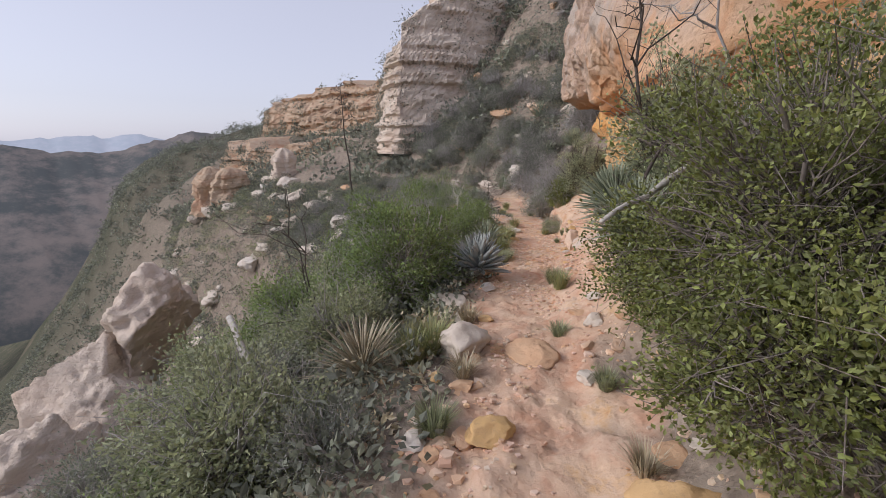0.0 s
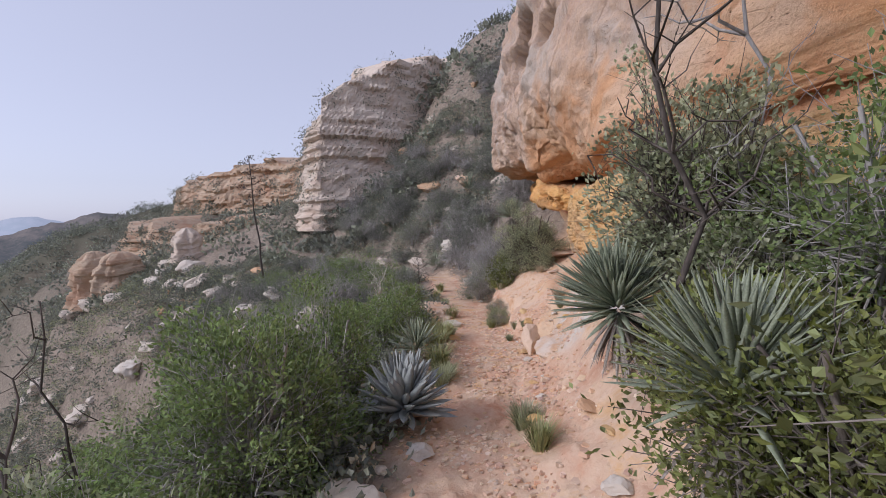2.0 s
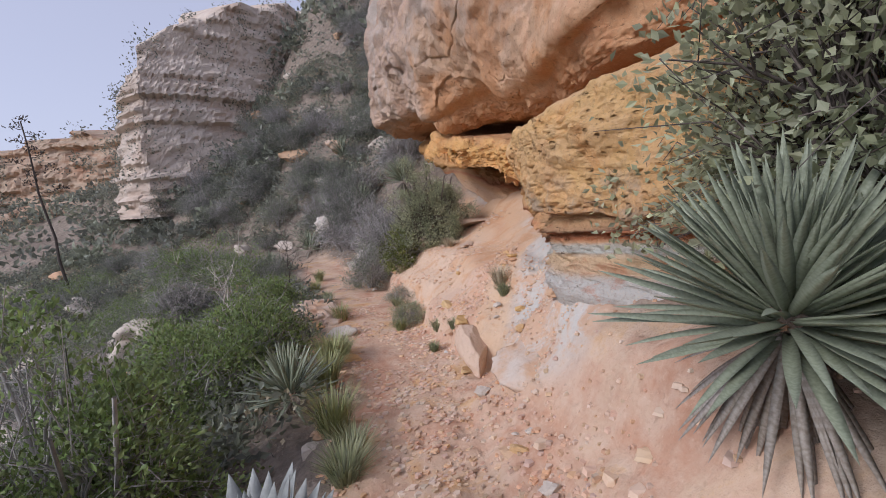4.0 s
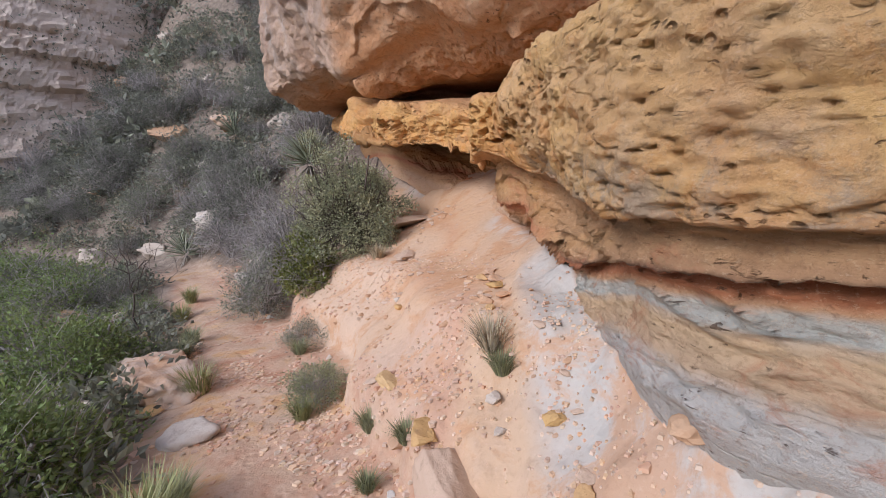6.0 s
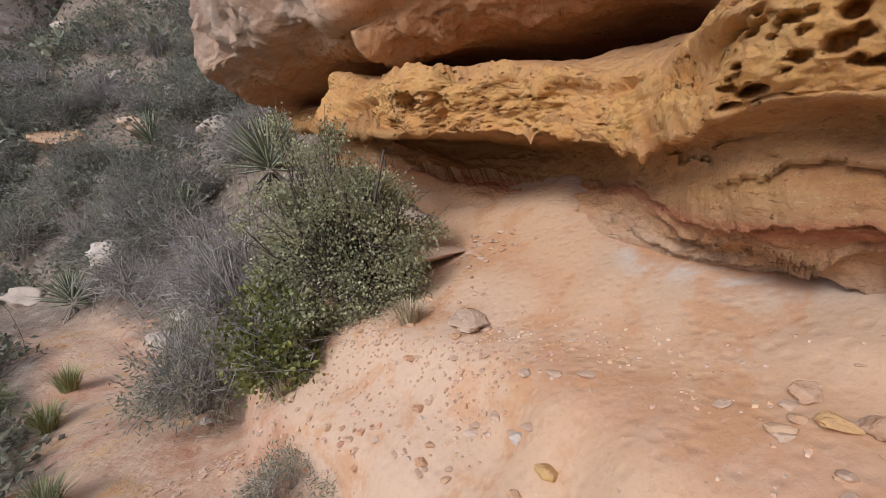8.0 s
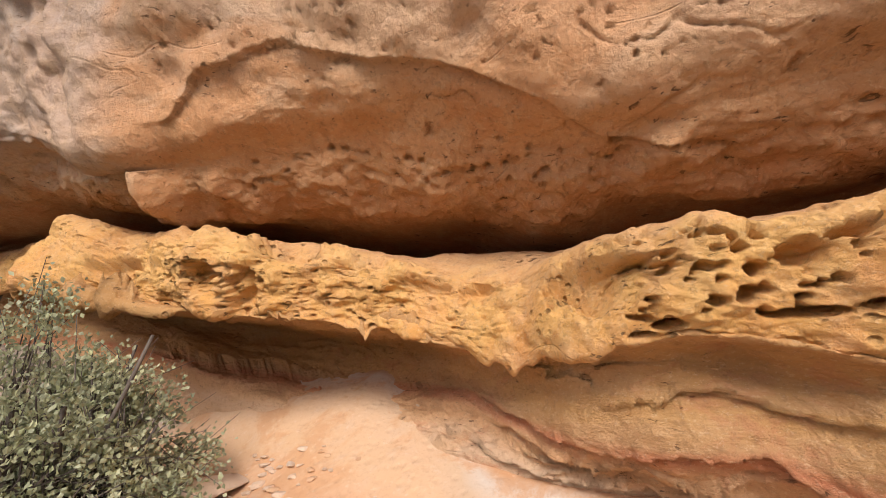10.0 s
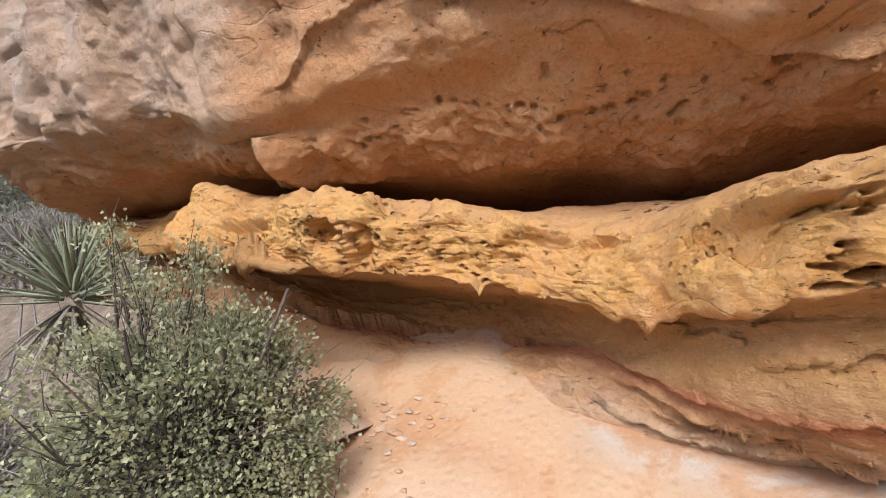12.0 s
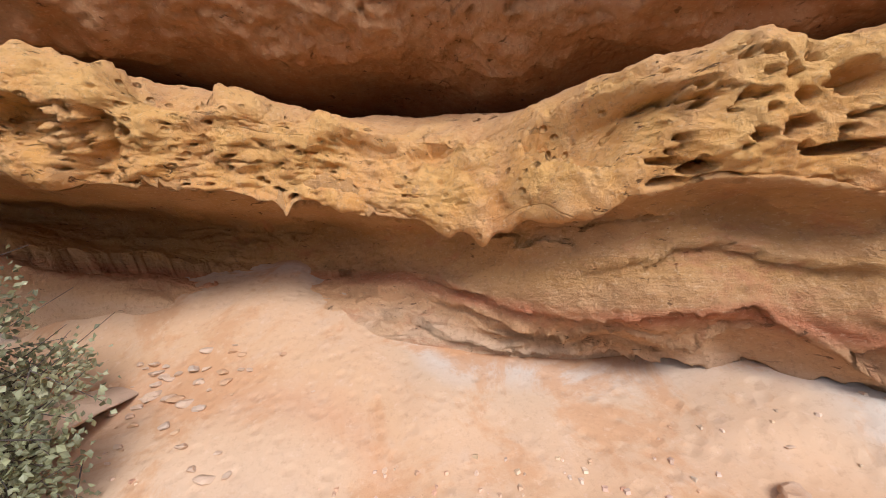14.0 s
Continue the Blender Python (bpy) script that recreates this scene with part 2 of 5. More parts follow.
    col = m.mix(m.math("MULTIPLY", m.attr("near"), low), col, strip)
    rust = m.ramp(m.math("ADD", m.math("MULTIPLY", m.math("ADD", m.attr("ledge"), wave), 2.0), 0.6), [
        (0.15, (0.66, 0.46, 0.31)), (0.30, (0.66, 0.40, 0.22)), (0.43, (0.65, 0.37, 0.20)), (0.48, (0.60, 0.29, 0.16)), (0.54, (0.54, 0.21, 0.115)), (0.595, (0.54, 0.25, 0.13)),
        (0.63, (0.52, 0.30, 0.15)), (0.80, (0.60, 0.35, 0.15)), (0.95, (0.55, 0.31, 0.13))])
    rust = m.mix(m.math("MULTIPLY", m.fac(m.noise(3, 7, 0.7, (0.6, 0.6, 2.2), warp=0.4), 0.46, 0.62), 0.5), rust, (0.60, 0.37, 0.20))
    col = m.mix(m.math("MULTIPLY", m.math("SUBTRACT", 1.0, m.attr("near")), m.math("MULTIPLY", low, 0.9)), col, rust)
    tan = m.math("MULTIPLY", m.attr("near"), m.math("MULTIPLY", m.fac(lay, 0.32, 0.35), m.fac(lay, 0.54, 0.48)))
    col = m.mix(m.math("MULTIPLY", tan, m.math("ADD", m.math("MULTIPLY", m.noise(3, 7, 0.7), 0.5), 0.15)), col, (0.66, 0.50, 0.29))
    lichen = m.math("MULTIPLY", m.attr("near"), m.math("MULTIPLY", m.fac(lay, 0.30, 0.33), m.fac(lay, 0.40, 0.345)))
    col = m.mix(m.math("MULTIPLY", lichen, m.math("MULTIPLY", m.fac(m.noise(4, 8, 0.75), 0.45, 0.6), 0.7)), col, (0.40, 0.34, 0.27))
    gold = m.math("MULTIPLY", m.fac(lay, 0.32, 0.36), m.fac(lay, 0.52, 0.46))
    col = m.mix(m.math("MULTIPLY", gold, m.math("MULTIPLY", m.fac(m.noise(2.6, 7, 0.65, warp=0.5), 0.46, 0.6), 0.45)), col, (0.80, 0.50, 0.18))
    col = m.mix(m.math("MULTIPLY", gold, m.math("MULTIPLY", m.fac(m.noise(3.7, 7, 0.7, warp=0.8), 0.53, 0.64), 0.55)), col, (0.64, 0.30, 0.10))
    line = m.fac(m.math("ABSOLUTE", m.math("SUBTRACT", m.noise(1.1, 2, 0.5, (1, 0.8, 2.2), warp=0.2), 0.5)), 0.007, 0.002)
    line = m.math("MULTIPLY", line, m.fac(m.noise(2.1, 3), 0.54, 0.62))
    col = m.mix(m.math("MULTIPLY", line, 0.08), col, (0.15, 0.09, 0.06))
    grit = m.noise(34, 6, 0.75)
    col = m.mix(m.math("MULTIPLY", m.fac(grit, 0.50, 0.68), 0.42), col, (0.32, 0.18, 0.10))
    col = m.mix(m.math("MULTIPLY", m.fac(m.noise(55, 5, 0.7, (1, 1, 1.8)), 0.55, 0.66), 0.35), col, (0.78, 0.58, 0.38))
    speck = m.math("MULTIPLY", m.fac(m.noise(24, 4, 0.6, (0.7, 0.7, 2.2), warp=0.5), 0.63, 0.69), m.fac(m.noise(2.4, 5, 0.6), 0.44, 0.58))
    col = m.mix(m.math("MULTIPLY", speck, 0.75), col, (0.13, 0.075, 0.045))
    patch = m.math("MULTIPLY", m.fac(m.noise(3.4, 8, 0.72, (1, 1, 1.8), warp=0.6), 0.54, 0.66), m.fac(lay, 0.32, 0.26))
    col = m.mix(m.math("MULTIPLY", patch, 0.5), col, (0.52, 0.21, 0.11))
    lam = m.noise(3, 6, 0.65, (1, 1, 9), warp=0.3)
    pock = m.fac(m.voro(15, stretch=(1, 1, 1.4)), 0.32, 0.1)
    pock = m.math("MULTIPLY", m.math("MULTIPLY", pock, m.fac(m.noise(2.9, 5), 0.48, 0.64)), m.math("MULTIPLY", m.fac(lay, 0.28, 0.33), m.fac(lay, 0.60, 0.5)))
    col = m.mix(m.math("MULTIPLY", pock, 0.35), col, (0.25, 0.13, 0.06))
    bump = m.math("ADD", m.math("ADD", m.math("MULTIPLY", fine, 0.8), m.math("SUBTRACT", m.math("MULTIPLY", grit, 0.35), m.math("MULTIPLY", speck, 0.3))), m.math("MULTIPLY", m.math("MULTIPLY", lam, m.fac(lay, 0.34, 0.26)), 0.35))
    bump = m.math("SUBTRACT", bump, m.math("ADD", m.math("MULTIPLY", pock, 0.9), m.math("MULTIPLY", line, 0.12)))
    return m.done(col, bump, 1.0, 0.05)


def pale_cliff_material(name, a, b, c):
    m = Mat(name, 0.95, 0.1)
    beds = m.noise(1.0, 8, 0.7, (0.35, 0.35, 1.8), warp=0.4)
    col = m.ramp(beds, [(0.3, a), (0.5, b), (0.62, a), (0.75, c)])
    col = m.mix(m.fac(m.noise(0.5, 6), 0.45, 0.7), col, m.mix(0.5, col, c))
    col = m.mix(m.math("MULTIPLY", m.fac(m.noise(2.5, 8, 0.7), 0.57, 0.75), 0.4), col, (0.25, 0.21, 0.18))
    bump = m.math("ADD", m.noise(2.0, 8, 0.7), m.math("MULTIPLY", m.noise(1.5, 6, 0.7, (0.8, 0.8, 5)), 0.6))
    return m.done(col, bump, 1.0, 0.12)


def ground_material():
    """Sandy orange trail, pale slab, and stony litter soil off the trail."""
    m = Mat("sandy_ground", 0.95, 0.1)
    n1, n2, n3 = m.noise(1.1, 6), m.noise(6, 8, 0.65), m.noise(40, 5, 0.7)
    dirt = m.ramp(m.noise(1.7, 7, 0.68, warp=0.4), [(0.34, (0.50, 0.26, 0.16)), (0.46, (0.56, 0.35, 0.24)), (0.56, (0.62, 0.44, 0.31)), (0.64, (0.62, 0.38, 0.19)), (0.72, (0.50, 0.24, 0.15))])
    dirt = m.mix(m.math("MULTIPLY", m.fac(n2, 0.4, 0.7), 0.55), dirt, (0.66, 0.50, 0.38))
    wob = m.math("MULTIPLY", m.math("SUBTRACT", n1, 0.5), 0.22)
    inner = m.ramp(m.math("ADD", m.attr("band"), wob), [
        (0.0, (0.58, 0.33, 0.18)), (0.06, (0.66, 0.58, 0.50)), (0.16, (0.64, 0.46, 0.31)), (0.3, (0.66, 0.44, 0.28)), (0.42, (0.66, 0.43, 0.26)),
        (0.55, (0.63, 0.38, 0.23)), (0.66, (0.67, 0.46, 0.30)), (0.8, (0.68, 0.49, 0.34)), (1.0, (0.68, 0.50, 0.36))])
    outer = m.ramp(m.math("ADD", m.attr("band"), m.math("MULTIPLY", wob, 0.5)), [
        (0.0, (0.44, 0.28, 0.18)), (0.02, (0.58, 0.55, 0.50)), (0.10, (0.56, 0.54, 0.49)), (0.20, (0.58, 0.53, 0.47)), (0.27, (0.64, 0.46, 0.31)),
        (0.43, (0.66, 0.46, 0.30)), (0.52, (0.60, 0.37, 0.25)), (0.65, (0.64, 0.44, 0.32)), (0.8, (0.64, 0.46, 0.34)), (1.0, (0.64, 0.48, 0.37))])
    slab = m.mix(m.attr("outer"), inner, outer)
    slab = m.mix(m.math("MULTIPLY", m.fac(n2, 0.45, 0.72), 0.45), slab, (0.62, 0.46, 0.34))
    slab = m.mix(m.math("MULTIPLY", m.fac(m.noise(2.3, 7, 0.7, warp=0.5), 0.49, 0.62), 0.7), slab, (0.60, 0.33, 0.17))
    slab = m.mix(0.12, slab, (0.30, 0.22, 0.17))
    soil = m.ramp(n2, [(0.3, (0.16, 0.13, 0.105)), (0.5, (0.27, 0.22, 0.175)), (0.7, (0.39, 0.33, 0.27))])
    far = m.ramp(m.noise(0.05, 8, 0.7), [(0.35, (0.055, 0.065, 0.04)), (0.55, (0.10, 0.10, 0.07)), (0.7, (0.22, 0.17, 0.13))])
    soil = m.mix(m.attr("far"), soil, far)
    col = m.mix(m.attr("trail"), soil, dirt)
    col = m.mix(m.attr("slab"), col, slab)
    grain = m.math("MULTIPLY", m.fac(n3, 0.5, 0.75), 0.35)
    col = m.mix(grain, col, m.mix(0.7, col, (0.28, 0.15, 0.09)))
    col = m.mix(m.math("MULTIPLY", m.fac(m.noise(22, 6, 0.72), 0.56, 0.68), 0.3), col, (0.72, 0.55, 0.42))
    rough = m.math("SUBTRACT", m.math("SUBTRACT", 1.0, m.math("MULTIPLY", m.attr("trail"), 0.45)), m.math("MULTIPLY", m.attr("slab"), 0.05))
    bump = m.math("ADD", m.math("MULTIPLY", n2, 0.6), m.math("ADD", m.math("MULTIPLY", m.math("MULTIPLY", n3, 0.4), m.math("SUBTRACT", 1.0, m.math("MULTIPLY", m.attr("slab"), 0.8))), m.math("MULTIPLY", m.fac(m.voro(14), 0.0, 0.5), 0.3)))
    return m.done(col, m.math("MULTIPLY", bump, rough), 1.0, 0.035)


def stone_material(name, a, b, c):
    m = Mat(name, 0.93, 0.12)
    n = m.noise(4, 7, 0.65)
    r = m.node("ShaderNodeObjectInfo").outputs["Random"]
    col = m.mix(m.fac(n, 0.35, 0.7), m.ramp(r, [(0, a), (0.5, b), (1, c)]), b)
    col = m.mix(m.math("MULTIPLY", m.fac(m.noise(18, 6, 0.7), 0.5, 0.75), 0.4), col, (0.30, 0.20, 0.14))
    return m.done(col, m.noise(14, 8, 0.7), 0.7, 0.02)


def bark_material(name, a, b):
    m = Mat(name, 0.9, 0.15)
    n = m.noise(30, 6, 0.65, (1, 1, 0.25), local=True)
    return m.done(m.vary(m.mix(m.fac(n, 0.35, 0.7), a, b), 0.0, 0.1, 0.25), n, 0.6, 0.006)


def blade_mat(name, base, tip, v=0.25):
    m = Mat(name, 0.5, 0.35)
    n = m.noise(60, 3, 0.5, (1, 1, 0.15), local=True)
    return m.done(m.vary(m.mix(m.fac(n, 0.3, 0.7), base, tip), 0.01, 0.1, v), n, 0.15, 0.003)


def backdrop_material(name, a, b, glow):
    """Far hills, with distance haze painted into the base colour and a faint emission."""
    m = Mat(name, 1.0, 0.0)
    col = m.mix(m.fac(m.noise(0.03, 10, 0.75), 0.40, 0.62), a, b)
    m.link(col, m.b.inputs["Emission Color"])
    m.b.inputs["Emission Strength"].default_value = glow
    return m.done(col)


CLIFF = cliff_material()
PALE = pale_cliff_material("pale_layered_sandstone", (0.60, 0.49, 0.40), (0.68, 0.58, 0.49), (0.54, 0.38, 0.28))
RUST = pale_cliff_material("rusty_layered_sandstone", (0.46, 0.30, 0.20), (0.54, 0.42, 0.31), (0.40, 0.21, 0.13))
GROUND = ground_material()
STONE = stone_material("sandstone_stone", (0.62, 0.44, 0.29), (0.58, 0.36, 0.22), (0.62, 0.55, 0.48))
YSTONE = stone_material("yellow_sandstone_stone", (0.64, 0.42, 0.16), (0.62, 0.40, 0.20), (0.66, 0.48, 0.26))
WSTONE = stone_material("whitish_stone", (0.62, 0.55, 0.47), (0.56, 0.48, 0.40), (0.64, 0.60, 0.55))
OAK = leaf_mat("olive_leaves", [(0.085, 0.105, 0.028), (0.15, 0.17, 0.045), (0.20, 0.215, 0.06), (0.40, 0.42, 0.17)], through=0.35, v=0.45)
OAKWOOD = bark_material("brown_oak_twigs", (0.17, 0.14, 0.12), (0.30, 0.26, 0.23))
GREEN = leaf_mat("fresh_green_leaves", [(0.15, 0.20, 0.08), (0.22, 0.29, 0.10), (0.34, 0.41, 0.17)], through=0.45, v=0.45)
SAGE = leaf_mat("grey_green_leaves", [(0.22, 0.24, 0.17), (0.30, 0.315, 0.23), (0.38, 0.39, 0.30)])
HOLLY = leaf_mat("leathery_grey_green_leaves", [(0.22, 0.25, 0.15), (0.34, 0.37, 0.23), (0.60, 0.59, 0.38)])
DRAB = leaf_mat("drab_green_leaves", [(0.26, 0.29, 0.16), (0.36, 0.38, 0.22), (0.46, 0.47, 0.31)], through=0.45)
DARK = leaf_mat("dark_shrub_leaves", [(0.15, 0.165, 0.125), (0.20, 0.215, 0.17), (0.28, 0.28, 0.23)])
TWIG = bark_material("grey_twigs", (0.32, 0.295, 0.275), (0.48, 0.45, 0.43))
BARK = bark_material("dark_bark", (0.09, 0.075, 0.065), (0.17, 0.14, 0.12))
DEAD = bark_material("bleached_dead_wood", (0.42, 0.38, 0.33), (0.62, 0.58, 0.53))
AGAVE = blade_mat("blue_grey_agave", (0.40, 0.42, 0.40), (0.48, 0.50, 0.47))
YUCCA = blade_mat("green_yucca_blades", (0.32, 0.36, 0.24), (0.44, 0.48, 0.34))
STRAW = blade_mat("dry_straw_blades", (0.38, 0.31, 0.20), (0.52, 0.45, 0.32))
WITHER = blade_mat("withered_grey_blades", (0.30, 0.25, 0.20), (0.46, 0.41, 0.35))
GRASS = blade_mat("green_grass_blades", (0.22, 0.25, 0.09), (0.38, 0.37, 0.18))
# greyed and blue tints plus glow stand in for the air's haze
HILL = backdrop_material("haze_painted_hill", (0.085, 0.092, 0.095), (0.19, 0.165, 0.155), 0.35)
MESA = backdrop_material("haze_painted_mesa", (0.25, 0.28, 0.33), (0.28, 0.30, 0.35), 0.75)


# ---------- the lie of the land ----------
def trail_x(y):
    return spl(y, [(-60, -6), (-4, -0.3), (0, 0.15), (2.5, 0.6), (4.5, 0.9), (6.5, 1.45), (8, 1.75), (9.5, 2.0), (12, 2.3), (14, 2.4),
                   (17, 1.6), (26, -5), (60, -29), (150, -82), (400, -190), (3000, -1500)])


def trail_z(y):
    return spl(y, [(-60, 2), (-4, 0), (0, -0.12), (3, -0.2), (6, -0.28), (8, -0.34), (10, -0.42), (13, -0.62), (16, -0.5), (30, -0.6), (60, -1.5), (400, 0)])


def land(x, y):
    """Height of the bare ground."""
    u = x - trail_x(y)
    brink = spl(y, [(-60, 4.0), (0, 3.4), (6, 4.0), (12, 5.5), (30, 9), (60, 15), (400, 60)]) / 4.0
    left = -brink * spl((-u - 0.35) / brink, [(0, 0), (0.5, 0.06), (1.2, 0.28), (2.5, 0.85), (3.8, 1.55), (4.6, 3.0), (6, 5.2), (12, 12), (40, 34), (90, 58), (140, 68), (200, 62), (420, 14), (600, 2), (3000, 0)])
    near = spl(u, [(0.3, 0), (0.8, 0.28), (1.12, 0.66), (1.5, 0.82), (2.5, 1.15), (6, 3.0), (20, 12)])
    ue = u + 0.16 * vnoise(x * 0.4, y * 1.3, 0 * x, 15) + 0.05 * vnoise(x, y * 5, 0 * x, 16)
    ledge = spl(ue, [(0.3, 0), (0.60, 0.03), (0.67, 0.25), (0.75, 0.32), (1.0, 0.46), (1.25, 0.68), (1.65, 0.77), (2.1, 0.96), (2.5, 1.10), (3.0, 1.3), (6, 3), (20, 12)])
    steep = spl(u, [(0.3, 0), (0.7, 0.12), (1.2, 0.5), (2, 1.3), (3, 2.1), (8, 6.5), (14, 13), (30, 18), (200, 30), (3000, 30)])
    bench = spl(u, [(0.3, 0), (2, 0.6), (8, 2.2), (20, 3.4), (60, 5), (200, 6), (3000, 6)])
    c = sstep(20, 34, y - 1.2 * x)
    hill = steep * (1 - c) + bench * c
    a, b = sstep(6.3, 7.1, y), sstep(11.2, 12.5, y - np.clip(x - 3.2, 0, 1.6) * 0.7)
    right = near * (1 - a) + ledge * a * (1 - b) + hill * b
    z = trail_z(y) + np.where(u < 0, left, right)
    off = sstep(0.25, 0.8, np.abs(u))
    z = z + 0.05 * sstep(0.55, 0.5, cliff_foot(y) - x) * (1 - sstep(8.0, 8.5, y)) * sstep(5.5, 6.2, y) * (u > 0.5)
    slabby = a * (1 - b) * sstep(0.6, 0.8, u)
    z = z + fbm(x * 0.9, y * 0.9, 0 * x, 4, 0.5, 3) * 0.10 * off * (1 - 0.8 * slabby)
    z = z + fbm(x * 5, y * 5, 0 * x, 3, 0.5, 9) * 0.012 * (1 - slabby * 0.5)
    z = z + 0.20 * sstep(0.6, -0.1, cliff_foot(y) - x) * sstep(9.0, 10.2, y) * (1 - sstep(11.3, 12.0, y))
    rubble = (1 - sstep(0.5, 1.1, np.abs(u))) * (1 - sstep(6.0, 8.5, y)) + sstep(0.6, 0.9, u) * (1 - sstep(7.6, 8.4, y)) * sstep(5.0, 6.0, y)
    z = z + (np.abs(fbm(x * 4.5, y * 4.5, 0 * x, 4, 0.6, 27)) - 0.2) * 0.05 * np.clip(rubble, 0, 1)
    broad = sstep(18, 60, np.hypot(x, y))
    z = z + fbm(x * 0.05, y * 0.05, 0 * x, 5, 0.5, 21) * 3.0 * broad
    return z


def ground_z(x, y):
    return float(land(np.array([float(x)]), np.array([float(y)]))[0])


def stretch(lo, hi, step, far, growth):
    """Grid lines: even between lo and hi, then ever wider out to the horizon."""
    mid = list(np.arange(lo, hi, step))
    out, d = [], step
    v = hi
    while v < far:
        out.append(v)
        d *= growth
        v += d
    back, d, v = [], step, lo - step
    while v > -far:
        back.append(v)
        d *= growth
        v -= d
    return np.array(back[::-1] + mid + out)


def cliff_foot(y):
    """Where the floor of the shelter meets the wall."""
    return  spl(y, [(-6, 3.4), (3, 3.7), (5, 3.05), (5.7, 2.55), (6.4, 2.54), (7.1, 3.0), (7.6, 3.48), (7.9, 3.8), (8.15, 4.1), (8.7, 4.22), (9.3, 4.5), (9.8, 4.78), (10.2, 4.93), (10.6, 5.0), (11.5, 5.08), (13.5, 5.3), (15, 5.6)])


def build_ground():
    gx, gy = stretch(-1.2, 5.0, 0.038, 3500, 1.06), stretch(0.8, 12.5, 0.038, 3500, 1.06)
    X, Y = np.meshgrid(gx, gy, indexing="ij")
    Z = land(X, Y)
    u = X - trail_x(Y)
    edge = fbm(X * 2.5, Y * 2.5, 0 * X, 3, 0.5, 5) * 0.2
    zone = sstep(5.6, 6.3, Y + edge) * (1 - sstep(11.0, 11.8, Y + edge - np.clip(X - 3.2, 0, 1.6) * 0.8))
    slab = zone * sstep(0.58, 0.72, u + edge * 0.1)
    trail = 1 - sstep(0.35, 0.75, np.abs(u) + edge)
    trail = np.maximum(trail, (1 - sstep(0.8, 1.5, u + edge)) * sstep(-0.4, -0.1, u) * sstep(2.5, 4.0, Y) * (1 - sstep(11, 12.5, Y)))
    trail = np.maximum(trail, zone * sstep(0.3, 0.6, u))
    trail = trail * (1 - sstep(15, 17, Y)) * sstep(-8, -5, Y)
    far = sstep(30, 100, np.hypot(X, Y))
    wall = cliff_foot(Y)
    band = np.clip((wall - X) / 1.9 + 0.25 * sstep(9.1, 9.6, Y), 0, 1)
    outer = 1 - sstep(7.75, 8.2, Y + (X - 3.4) * 0.5 + edge * 0.5)
    me = grid_mesh("ground", X, Y, Z, GROUND, {"trail": trail, "slab": slab, "far": far, "band": band, "outer": outer})
    ob = new("ground", me)
    return tagged(ob, "stony hillside with a sandy orange footpath", "ground", kind="structure")


build_ground()


